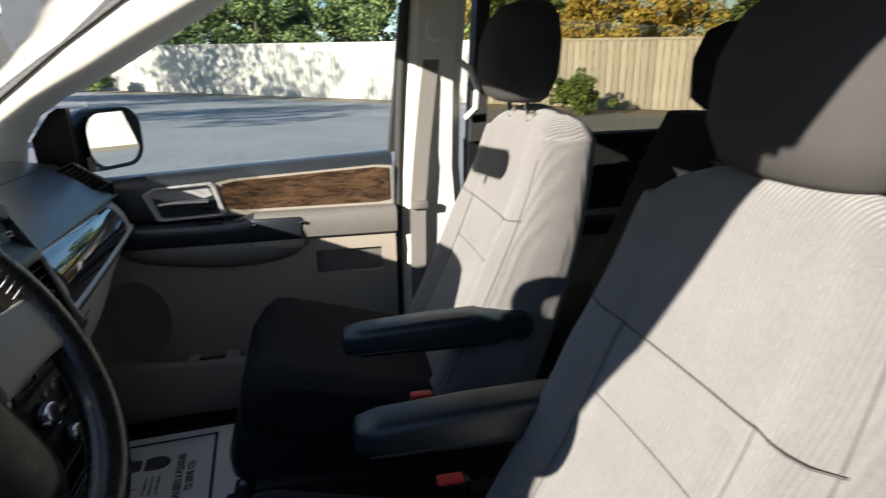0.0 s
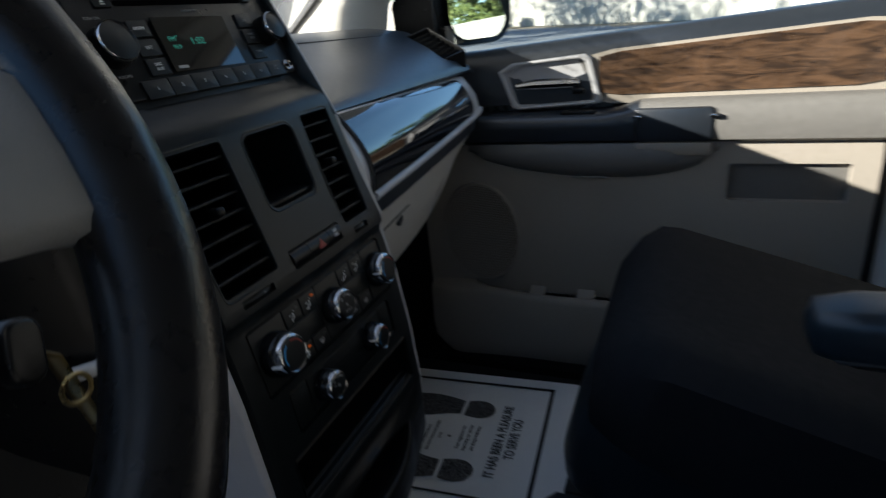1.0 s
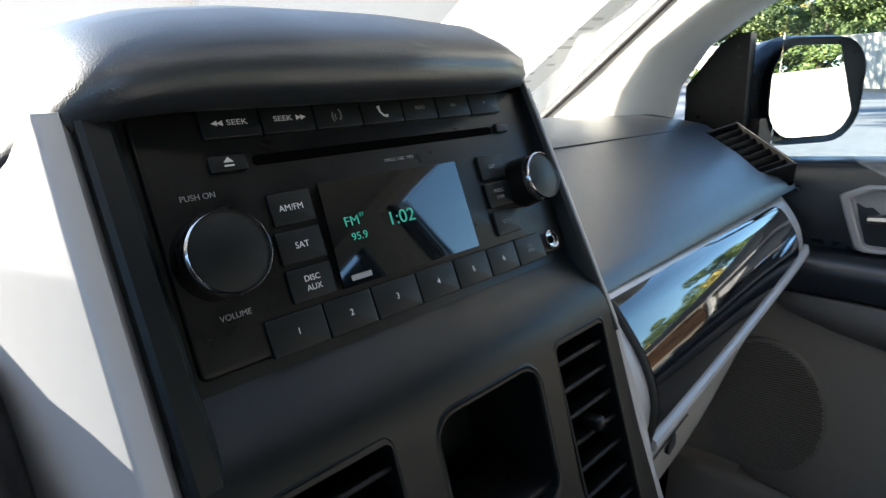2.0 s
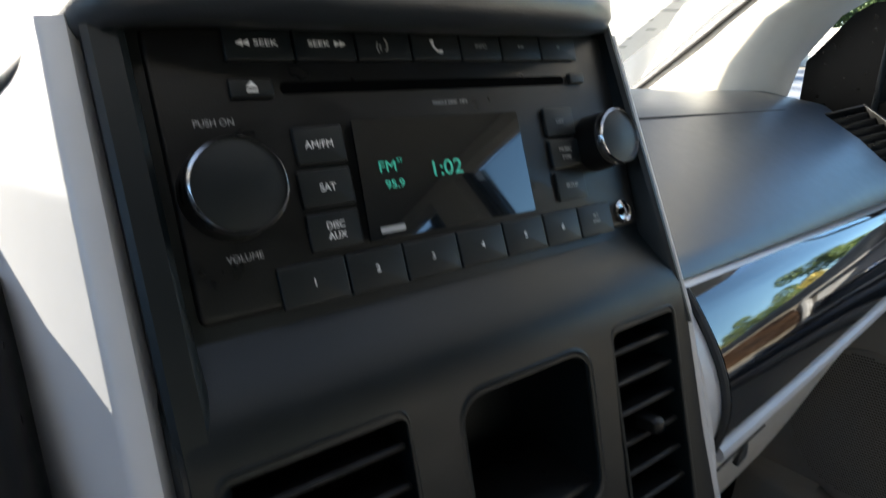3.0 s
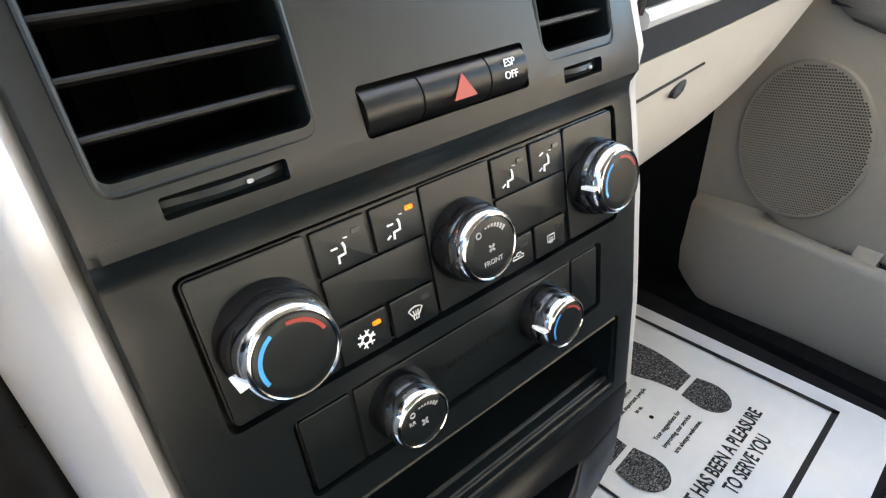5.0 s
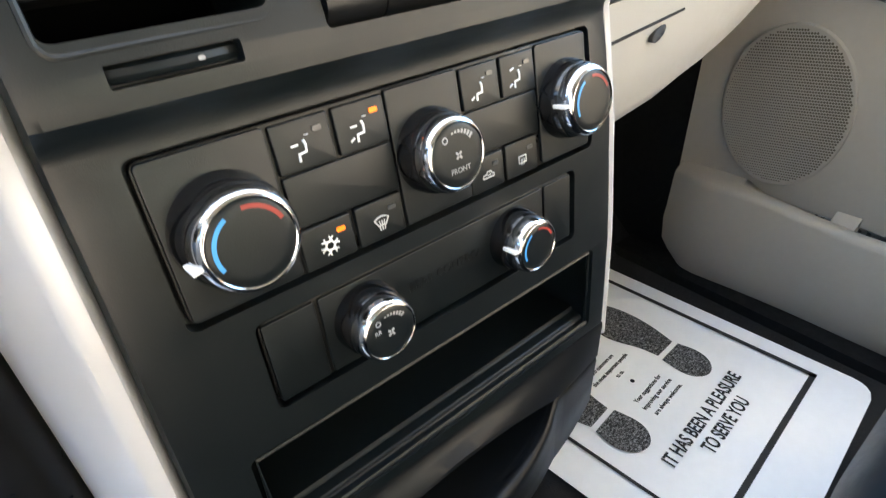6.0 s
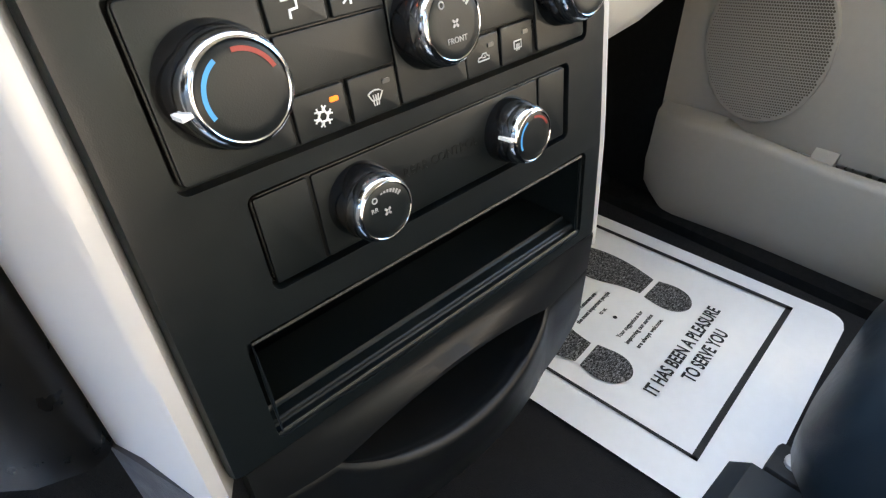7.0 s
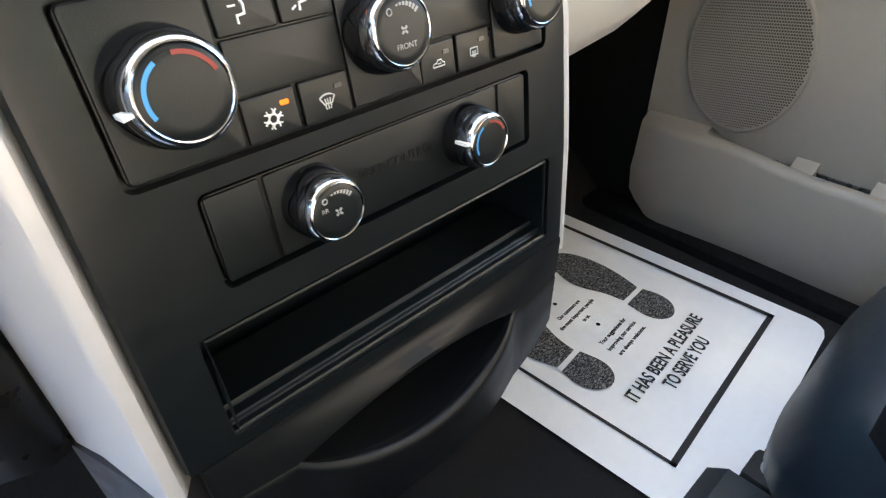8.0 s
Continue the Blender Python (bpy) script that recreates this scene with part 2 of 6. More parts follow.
def finish(bm, name, mat, sharp=35):
    bmesh.ops.remove_doubles(bm, verts=bm.verts, dist=1e-6)
    bmesh.ops.recalc_face_normals(bm, faces=bm.faces)
    for f in bm.faces:
        f.smooth = True
    for e in bm.edges:
        if len(e.link_faces) == 2 and e.calc_face_angle(0) > radians(sharp):
            e.smooth = False
    me = bpy.data.meshes.new(name)
    bm.to_mesh(me)
    bm.free()
    me.materials.append(mat)
    return me


def part(name, bm, mat, parent=None, label="", m=None, sharp=35):
    """One mesh object, from a bmesh or a ready mesh, under a thing or a part; m: its place in the world."""
    me = finish(bm, name, mat, sharp) if isinstance(bm, bmesh.types.BMesh) else bm
    ob = new(name, me)
    m = m or Matrix()
    if parent is None:
        ob.matrix_basis = m
    else:
        ob.parent = parent
        ob.matrix_parent_inverse = PLACE[parent].inverted()
        ob.matrix_basis = m
    PLACE[ob] = m.copy()
    return tagged(ob, label)


def structure(name, bm, mat, label, category, m=None, sharp=35):
    return tagged(part(name, bm, mat, None, label, m, sharp), "", category, "", "structure")


def rrect(w, h, r, n=4):
    """A rounded rectangle about the origin, anticlockwise."""
    r = min(r, w / 2 - 1e-5, h / 2 - 1e-5)
    out = []
    for cx, cy, a0 in ((w / 2 - r, h / 2 - r, 0), (-w / 2 + r, h / 2 - r, 90), (-w / 2 + r, -h / 2 + r, 180), (w / 2 - r, -h / 2 + r, 270)):
        for i in range(n + 1):
            a = radians(a0 + 90 * i / n)
            out.append((cx + r * math.cos(a), cy + r * math.sin(a)))
    return out


def loft(rings, cap=True, closed=True, bm=None):
    bm = bm or bmesh.new()
    vs = [[bm.verts.new(p) for p in ring] for ring in rings]
    n = len(rings[0])
    for a, b in zip(vs, vs[1:]):
        for i in range(n if closed else n - 1):
            j = (i + 1) % n
            bm.faces.new((a[i], a[j], b[j], b[i]))
    if cap and closed:
        bm.faces.new(vs[0])
        bm.faces.new(vs[-1])
    return bm


def slab(poly, depth, edge=0.0, m=None, bm=None):
    """A flat plate: the outline in x, y, rising from z = 0 to depth, with its upper rim rounded by edge."""
    cx, cy = sum(p[0] for p in poly) / len(poly), sum(p[1] for p in poly) / len(poly)
    ext = max(max(abs(p[0] - cx) for p in poly), 1e-6), max(max(abs(p[1] - cy) for p in poly), 1e-6)

    def ring(inset, z):
        return [(cx + (x - cx) * (1 - inset / ext[0]), cy + (y - cy) * (1 - inset / ext[1]), z) for x, y in poly]

    rings = [ring(0, 0)]
    if edge:
        for k in range(4):
            a = radians(30 * k)
            rings.append(ring(edge * (1 - math.cos(a)), depth - edge + edge * math.sin(a)))
    else:
        rings.append(ring(0, depth))
    if m is not None:
        rings = [[m @ Vector(p) for p in r] for r in rings]
    return loft(rings, bm=bm)


def box(lo, hi, bevel=0.0, seg=2, m=None):
    bm = bmesh.new()
    bmesh.ops.create_cube(bm, size=1)
    for v in bm.verts:
        v.co = [lo[i] + (v.co[i] + 0.5) * (hi[i] - lo[i]) for i in range(3)]
    if bevel:
        bmesh.ops.bevel(bm, geom=bm.edges[:], offset=bevel, segments=seg, affect="EDGES", profile=0.5)
    if m is not None:
        bm.transform(m)
    return bm


def lathe(profile, n=32, m=None, bm=None):
    """Turned about z: profile of (radius, height)."""
    rings = []
    for r, h in profile:
        ring = [Vector((max(r, 1e-5) * math.cos(2 * math.pi * i / n), max(r, 1e-5) * math.sin(2 * math.pi * i / n), h)) for i in range(n)]
        rings.append([m @ p for p in ring] if m is not None else ring)
    return loft(rings, bm=bm)


def tube(path, r, n=10, closed=False, bm=None, flat=1.0):
    """A round bar along a path; flat squashes it across its second axis; r may be one value or one for each point."""
    pts = [Vector(p) for p in path]
    rad = r if isinstance(r, (list, tuple)) else [r] * len(pts)
    rings, prev = [], None
    for i, p in enumerate(pts):
        a, b = (pts[i - 1], pts[(i + 1) % len(pts)]) if closed else (pts[max(i - 1, 0)], pts[min(i + 1, len(pts) - 1)])
        d = (b - a).normalized()
        if prev is None:
            side = d.cross(Vector((0, 0, 1)))
            if side.length < 0.1:
                side = d.cross(Vector((0, 1, 0)))
        else:
            side = prev - d * prev.dot(d)
        side.normalize()
        prev = side
        up = side.cross(d)
        rings.append([p + side * rad[i] * math.cos(2 * math.pi * k / n) + up * rad[i] * flat * math.sin(2 * math.pi * k / n) for k in range(n)])
    if closed:
        rings.append(rings[0])
    return loft(rings, cap=not closed, bm=bm)


def lerp_table(table, t):
    ks = [k for k, _ in table]
    return float(np.interp(t, ks, [v for _, v in table]))


def carve(ob, cutters):
    """Cuts the given solids out of a mesh object."""
    bm = bmesh.new()
    for c in cutters:
        bmesh.ops.recalc_face_normals(c, faces=c.faces)
        me = bpy.data.meshes.new("cutter")
        c.to_mesh(me)
        c.free()
        bm.from_mesh(me)
        bpy.data.meshes.remove(me)
    me = bpy.data.meshes.new("cutter")
    bm.to_mesh(me)
    bm.free()
    tool = new("cutter", me)
    mod = ob.modifiers.new("cut", "BOOLEAN")
    mod.operation, mod.object, mod.solver = "DIFFERENCE", tool, "EXACT"
    bpy.context.view_layer.update()
    done = bpy.data.meshes.new_from_object(ob.evaluated_get(bpy.context.evaluated_depsgraph_get()))
    mats = list(ob.data.materials)
    ob.modifiers.remove(mod)
    bm = bmesh.new()
    bm.from_mesh(done)
    for f in bm.faces:
        f.smooth = True
    for e in bm.edges:
        e.smooth = not (len(e.link_faces) == 2 and e.calc_face_angle(0) > radians(30))
    bm.to_mesh(done)
    bm.free()
    done.materials.clear()
    for mat in mats:
        done.materials.append(mat)
    ob.data = done
    bpy.data.objects.remove(tool)
    bpy.data.meshes.remove(me)


def soften(ob, width, seg=2):
    mod = ob.modifiers.new("rounded", "BEVEL")
    mod.width, mod.segments, mod.limit_method, mod.angle_limit = width, seg, "ANGLE", radians(40)
    mod.harden_normals = False
    return ob


FONTS = {}


def lettering(text, height, width=None, bold=0.0):
    """A flat mesh of the words, centred, with capitals of the given height."""
    key = (text, height, width, bold)
    if key not in FONTS:
        cu = bpy.data.curves.new("lettering", "FONT")
        cu.body, cu.align_x, cu.align_y = text, "CENTER", "CENTER"
        cu.size, cu.extrude = height / 0.70, 0.00012
        cu.offset = bold * height
        ob = new("lettering", cu)
        bpy.context.view_layer.update()
        me = bpy.data.meshes.new_from_object(ob.evaluated_get(bpy.context.evaluated_depsgraph_get()))
        bpy.data.objects.remove(ob)
        if width:
            w = max(v.co.x for v in me.vertices) - min(v.co.x for v in me.vertices)
            me.transform(Matrix.Diagonal((width / w, 1, 1, 1)))
        FONTS[key] = me
    return FONTS[key].copy()


def words(text, height, m, mat, parent, width=None, name="lettering", bold=0.0):
    me = lettering(text, height, width, bold)
    me.materials.clear()
    me.materials.append(mat)
    return part(name, me, mat, parent, m=m)

# ---- outdoors ----
SLOPE_X, SLOPE_Y = 0.0081, 0.0109


def ground_z(x, y):
    return SLOPE_X * x + SLOPE_Y * y


FAR = 900.0
structure("ground", loft([[(-FAR, y, ground_z(-FAR, y)), (FAR, y, ground_z(FAR, y))] for y in (-FAR, FAR)], cap=False, closed=False), ASPHALT,
          "grey asphalt car park in low sun", "ground")

FENCE_A, FENCE_B = Vector((6.0, -22.9, 0)), Vector((46.0, 25.2, 0))
FENCE_H = 2.15


def build_fence():
    run = FENCE_B - FENCE_A
    d = run.normalized()
    ang = math.degrees(math.atan2(d.y, d.x))
    f = thing("fence", "long cream board fence behind the car park", "fence", (FENCE_A.x, FENCE_A.y, ground_z(FENCE_A.x, FENCE_A.y)))
    wide = run.length / 290
    board = finish(box((0.009, -0.012, 0.05), (wide - 0.009, 0.012, FENCE_H), 0.006, 1), "board", FENCEPAINT)
    for i in range(290):
        p = FENCE_A + d * wide * i
        part("board", board, FENCEPAINT, f, m=pose(p.x, p.y, ground_z(p.x, p.y), 0, 0, ang))
    for name, z0, z1, off in (("cap_rail", FENCE_H, FENCE_H + 0.07, 0.05), ("rear_rail", 0.4, 0.5, 0.03), ("rear_rail", 1.5, 1.6, 0.03)):
        side = Vector((d.y, -d.x, 0))
        back = off if name == "cap_rail" else 0.054
        rings = []
        for p in (FENCE_A, FENCE_B):
            z = ground_z(p.x, p.y)
            rings.append([p + side * o + Vector((0, 0, z + zz)) for o, zz in ((back - 2 * off if name == "cap_rail" else back - 0.04, z0), (back, z0), (back, z1), (back - 2 * off if name == "cap_rail" else back - 0.04, z1))])
        part(name, loft(rings), FENCEPAINT, f)


build_fence()


def crown_mesh(name, seed, mat, clumps, size, leaves, leaf):
    """Many small leaf blades in uneven clumps."""
    rng = np.random.default_rng(seed)
    centres = rng.normal(0, 0.42, (clumps, 3)) * size
    radii = rng.uniform(0.16, 0.34, clumps) * max(size)
    verts, faces = [], []
    for _ in range(leaves):
        k = rng.integers(clumps)
        d = rng.normal(size=3)
        d /= np.linalg.norm(d)
        c = centres[k] + d * radii[k] * rng.uniform(0.55, 1.0) ** 0.5 * (1, 1, 0.8)
        a, b = rng.normal(size=3), rng.normal(size=3)
        a /= np.linalg.norm(a)
        b = np.cross(a, b)
        b /= np.linalg.norm(b)
        s = leaf * rng.uniform(0.6, 1.4)
        n = len(verts)
        verts += [tuple(c - a * s), tuple(c + b * s * 0.45), tuple(c + a * s), tuple(c - b * s * 0.45)]
        faces.append((n, n + 1, n + 2, n + 3))
    me = bpy.data.meshes.new(name)
    me.from_pydata(verts, [], faces)
    me.materials.append(mat)
    return me


def build_tree(name, label, seed, mat, height, spread, trunk_h, leaves=8500, leaf=0.125):
    t = thing(name, label, "tree", group="trees round the car park")
    rng = random.Random(seed)
    bm = tube([(0, 0, -0.2), (0.05, 0.03, trunk_h * 0.5), (-0.04, 0.06, trunk_h), (0.05, 0, height * 0.75)], [0.20, 0.16, 0.12, 0.03], 8)
    for k in range(6):
        a = rng.uniform(0, 6.28)
        z0 = rng.uniform(trunk_h * 0.7, height * 0.6)
        r = spread * rng.uniform(0.4, 0.8)
        tube([(0, 0, z0), (r * 0.5 * math.cos(a), r * 0.5 * math.sin(a), z0 + 0.10 * height), (r * math.cos(a), r * math.sin(a), z0 + 0.22 * height)], [0.08, 0.05, 0.02], 6, bm=bm)
    part("trunk", bm, BARK, t)
    part("crown", crown_mesh("crown", seed, mat, 26, np.array((spread, spread, (height - trunk_h) * 0.5)), leaves, leaf), mat, t,
         m=Matrix.Translation((0, 0, (height + trunk_h) / 2)))
    return t


def plant_trees():
    kinds = [build_tree("tree", "broad green tree beyond the fence", 3, LEAF_GREEN, 5.4, 2.5, 1.2, 9000, 0.10),
             build_tree("tree", "golden autumn tree beyond the fence", 5, LEAF_GOLD, 4.8, 2.3, 1.0, 9000, 0.10),
             build_tree("tree", "tall dark green tree in thick leaf", 8, LEAF_GREEN, 6.8, 2.9, 1.2, 11000, 0.11),
             build_tree("tree", "tall thin-leaved tree with bare limbs", 13, LEAF_GREEN, 11.0, 3.6, 4.0, 2600, 0.13)]
    d = (FENCE_B - FENCE_A).normalized()
    out = Vector((d.y, -d.x, 0))
    rng = random.Random(11)
    spots = []
    order = [2, 0, 1, 1, 0, 1, 1, 0, 1, 2, 0, 2, 2, 0, 2, 2, 0, 1, 2, 0, 2, 2]
    for i, k in enumerate(order):
        p = FENCE_A + d * (1.0 + 2.85 * i) + out * rng.uniform(3.0, 7.0)
        spots.append((p.x, p.y, k))
    # ahead of the car, and on the driver's side of the car park
    spots += [(-9, 30, 0), (-3, 33, 1), (3, 31, 2), (9, 34, 0), (15, 33, 1), (21, 31, 1), (27, 34, 0), (33, 33, 2), (39, 36, 0), (-23, 38, 1)]
    spots += [(6, 20, 3), (10, 23, 0), (13, 20, 3), (18, 24, 3), (20, 19, 3), (26, 26, 3), (30, 23, 3), (34, 28, 0), (38, 29, 3), (3, 17, 0), (15, 27, 3), (23, 30, 3)]
    spots += [(-46, -40 + 9.0 * i, (1, 0, 1, 2, 1, 0, 1, 1, 0)[i]) for i in range(9)]
    used = set()
    for x, y, k in spots:
        m = pose(x, y, ground_z(x, y), 0, 0, rng.uniform(0, 360))
        if k not in used:
            used.add(k)
            kinds[k].matrix_basis = m
        else:
            copy_thing(kinds[k], m)


plant_trees()


def build_bush(x, y, r, seed):
    t = thing("bush", "round clipped green bush before the fence", "bush", (x, y, ground_z(x, y)), "bushes along the fence")
    part("stem", tube([(x, y, ground_z(x, y) - 0.05), (x, y, ground_z(x, y) + r)], 0.04, 6), BARK, t)
    part("foliage", crown_mesh("foliage", seed, LEAF_BUSH, 110, np.array((r, r, r * 0.8)) * 0.80, 9000, 0.055), LEAF_BUSH, t, m=Matrix.Translation((x, y, ground_z(x, y) + r * 0.75)))


for bx, by, br, bs in ((31.0, 9.6, 0.75, 21), (32.2, 11.2, 0.6, 22), (15.6, -8.2, 0.8, 23), (12.6, -13.4, 0.8, 24), (36.5, 15.0, 0.7, 25)):
    build_bush(bx, by, br, bs)


def build_verge():
    """A strip of fallen leaves along the foot of the fence."""
    d = (FENCE_B - FENCE_A).normalized()
    side = Vector((-d.y, d.x, 0))
    rings = []
    for i in range(61):
        p = FENCE_A + d * (FENCE_B - FENCE_A).length * i / 60
        w = 1.1 + 0.35 * math.sin(i * 1.7) + 0.2 * math.sin(i * 4.1)
        q = p + side * w
        rings.append([(p.x, p.y, ground_z(p.x, p.y) + 0.03), (q.x, q.y, ground_z(q.x, q.y) + 0.004)])
    structure("verge", loft(rings, cap=False, closed=False), LITTER, "strip of fallen leaves along the fence", "ground")


build_verge()

# unseen low wall, added to cut sky light and ground bounce on the driver's side
structure("wall_light_blocker", box((-1.90, -4.5, -0.05), (-1.76, 1.1, 1.50), 0.01), DULLWALL, "unseen plain grey wall added to hold back light", "wall")

# ---- the van's shell ----
FLOOR = 0.42
ROOF = 1.74


def plate(outline, x0, x1, name, mat, label, category):
    """A wall that stands along the car: an outline in (y, z), from x0 to x1."""
    structure(name, loft([[(x, y, z) for y, z in outline] for x in (x0, x1)]), mat, label, category)


def build_shell():
    structure("floor", loft([[(-0.86, -3.4, z), (0.86, -3.4, z), (0.86, 0.34, z), (-0.86, 0.34, z)] for z in (FLOOR - 0.06, FLOOR - 0.004)]), CARPET, "black carpeted van floor", "floor")
    # toe board and fire wall under the dash
    structure("toe_board", loft([[(x, 0.30, FLOOR - 0.03), (x, 0.62, FLOOR + 0.24), (x, 0.66, 1.16), (x, 0.70, 1.16), (x, 0.70, FLOOR + 0.2), (x, 0.32, FLOOR - 0.06)] for x in (-0.86, 0.86)]),
              CARPET, "black carpeted toe board under the dash", "wall")
    # roof, curved at its sides
    rings = []
    for y in (-3.45, -3.0, -1.5, -0.60, -0.35, -0.22):
        drop = 0.0 if y > -3.1 else 0.08
        front = 0.105 if y > -0.3 else 0.03 if y > -0.5 else 0.0
        rings.append([(x, y, ROOF - drop - front * (1 - (0.55 if x > 0 else 0) * (x / 0.8) ** 2) - (0.06 if x > 0 else 0.02) * abs(x / 0.8) ** 4 + t) for x, t in [(-0.80, 0), (-0.5, 0), (0, 0), (0.5, 0), (0.80, 0), (0.80, 0.05), (0.5, 0.05), (0, 0.05), (-0.5, 0.05), (-0.80, 0.05)]])
    structure("ceiling", loft(rings), HEADLINER, "pale cloth headliner of the van", "ceiling")
    for s in (1, -1):
        # roof rail over the doors
        tag = "passenger" if s > 0 else "driver"
        structure("trim_roof_rail_" + tag, tube([(s * 0.80, y, z) for y, z in (((-0.22, 1.655), (-0.6, 1.68), (-1.6, 1.685), (-3.3, 1.63)) if s > 0 else ((-0.22, 1.64), (-0.35, 1.725), (-0.6, 1.745), (-1.6, 1.75), (-3.3, 1.67)))], 0.036 if s > 0 else 0.026, 10), PALE, "pale roof rail trim", "trim")
        # rear quarter
        plate([(-2.45, FLOOR - 0.06), (-3.45, FLOOR - 0.06), (-3.45, 1.15), (-2.45, 1.15)], s * 0.84, s * 0.93, "wall_quarter_" + tag, MIDGREY, "grey rear quarter trim", "wall")
        plate([(-3.25, 1.15), (-3.45, 1.15), (-3.40, 1.64), (-3.12, 1.64)], s * 0.82, s * 0.90, "pillar_rear_" + tag, PALE, "pale rear pillar trim", "trim")
        plate([(-2.38, FLOOR - 0.06), (-2.50, FLOOR - 0.06), (-2.45, 1.66), (-2.33, 1.66)], s * 0.83, s * 0.91, "pillar_c_" + tag, SLATE, "dark pillar behind the sliding door", "trim")
        plate([(-2.45, 1.15), (-3.25, 1.15), (-3.12, 1.64), (-2.45, 1.64)], s * 0.885, s * 0.889, "window_quarter_" + tag, TINTED, "tinted rear quarter glass", "window")
        # door sill step
        plate([(0.34, FLOOR - 0.10), (-3.4, FLOOR - 0.10), (-3.4, FLOOR + 0.015), (0.34, FLOOR + 0.015)], s * 0.72, s * 0.90, "sill_" + tag, BLACKTRIM, "black door sill", "trim")
    plate([(-3.45, FLOOR - 0.06), (-3.52, FLOOR - 0.06), (-3.52, 1.10), (-3.45, 1.10)], -0.84, 0.84, "wall_hatch", MIDGREY, "grey tailgate trim", "wall")
    plate([(-3.46, 1.10), (-3.464, 1.10), (-3.40, 1.64), (-3.396, 1.64)], -0.78, 0.78, "window_hatch", TINTED, "tinted tailgate glass", "window")
    # windscreen, bowed in plan
    across = 12
    rings = []
    for k in range(across + 1):
        u = -1 + 2 * k / across
        fwd = 0.20 * (1 - u * u)
        rings.append([(0.73 * u, 0.55 + fwd, 1.215), (0.70 * u, 0.20 + fwd * 0.75, 1.475), (0.66 * u, -0.06 + fwd * 0.35, 1.655), (0.65 * u, -0.20 + fwd * 0.2, 1.70)])
    w = structure("window_windscreen", loft(rings, cap=False, closed=False), SCREENGLASS, "clear windscreen", "window")
    w.visible_shadow = False
    # cowl below the windscreen and the bonnet in front
    structure("cowl", loft([[(x, 0.60, 1.14), (x, 0.86, 1.14), (x, 0.86, 1.17), (x, 0.60, 1.17)] for x in (-0.8, 0.8)]), RUBBER, "black cowl below the windscreen", "trim")
    rings = []
    for k in range(9):
        y = 0.86 + 1.0 * k / 8
        rings.append([(x, y, 1.165 - 0.30 * (k / 8) ** 2 - 0.06 * (x / 0.8) ** 2) for x in np.linspace(-0.85, 0.85, 9)])
    structure("bonnet", loft(rings, cap=False, closed=False), BODYPAINT, "silver bonnet ahead of the windscreen", "bonnet")


build_shell()


def a_pillar(s):
    """The pale trim of a windscreen pillar, from the dash to the roof."""
    win = [(0.86, 0.36, 1.20), (0.862, 0.347, 1.27), (0.855, 0.30, 1.335), (0.848, 0.22, 1.385), (0.838, 0.10, 1.441), (0.815, -0.04, 1.519), (0.78, -0.21, 1.612), (0.77, -0.34, 1.66)]
    scr = [(0.725, 0.60, 1.19), (0.72, 0.50, 1.262), (0.712, 0.43, 1.312), (0.705, 0.33, 1.388), (0.695, 0.17, 1.508), (0.675, 0.01, 1.612), (0.665, -0.14, 1.685), (0.66, -0.30, 1.715)]
    rings = []
    for a, b in zip(win, scr):
        a, b = Vector(a), Vector(b)
        ridge = Vector((b.x - 0.012, a.y + (b.y - a.y) * 0.08, a.z + (b.z - a.z) * 0.08))
        ring = [a]
        for i in range(1, 14):
            u = i / 14
            k0, k1, k2 = (1 - u) ** 2, 2 * u * (1 - u) * 3.5, u ** 2
            ring.append((a * k0 + ridge * k1 + b * k2) / (k0 + k1 + k2))
        out = Vector((0.05, 0.045, 0.05))
        ring += [b, b + out * 0.5, (a + b) / 2 + out, a + out * 0.5]
        rings.append([Vector((s * p.x, p.y, p.z)) for p in ring])
    tag = "passenger" if s > 0 else "driver"
    structure("pillar_a_" + tag, loft(rings), PALE, "pale windscreen pillar trim", "trim", sharp=60)
    # black edge of the glass
    structure("trim_seal_" + tag, tube([(s * (p[0] - 0.004), p[1] - 0.006, p[2] - 0.006) for p in scr], 0.004, 8), RUBBER, "black windscreen edge seal", "trim")


a_pillar(1)
a_pillar(-1)


def b_pillar(s):
    tag = "passenger" if s > 0 else "driver"
    rings = []
    for z, y0, y1, x in ((FLOOR, -0.64, -0.90, 0.80), (0.75, -0.645, -0.88, 0.81), (1.0, -0.65, -0.86, 0.825), (1.15, -0.66, -0.85, 0.835), (1.40, -0.675, -0.85, 0.815), (1.66, -0.69, -0.86, 0.77)):
        rings.append([(s * (x + dx), y, z) for dx, y in ((0.0, y0 - 0.03), (0.0, y1 + 0.03), (0.025, y1), (0.09, y1), (0.09, y0), (0.025, y0))])
    structure("pillar_b_" + tag, loft(rings), PALE, "pale pillar trim between the doors", "trim")
    structure("trim_door_seal_" + tag, tube([(s * 0.825, -0.642, FLOOR + 0.05), (s * 0.838, -0.646, 0.9), (s * 0.855, -0.655, 1.15), (s * 0.835, -0.668, 1.4), (s * 0.79, -0.685, 1.66)], 0.013, 8), RUBBER, "black rubber door seal", "trim")


b_pillar(1)
b_pillar(-1)


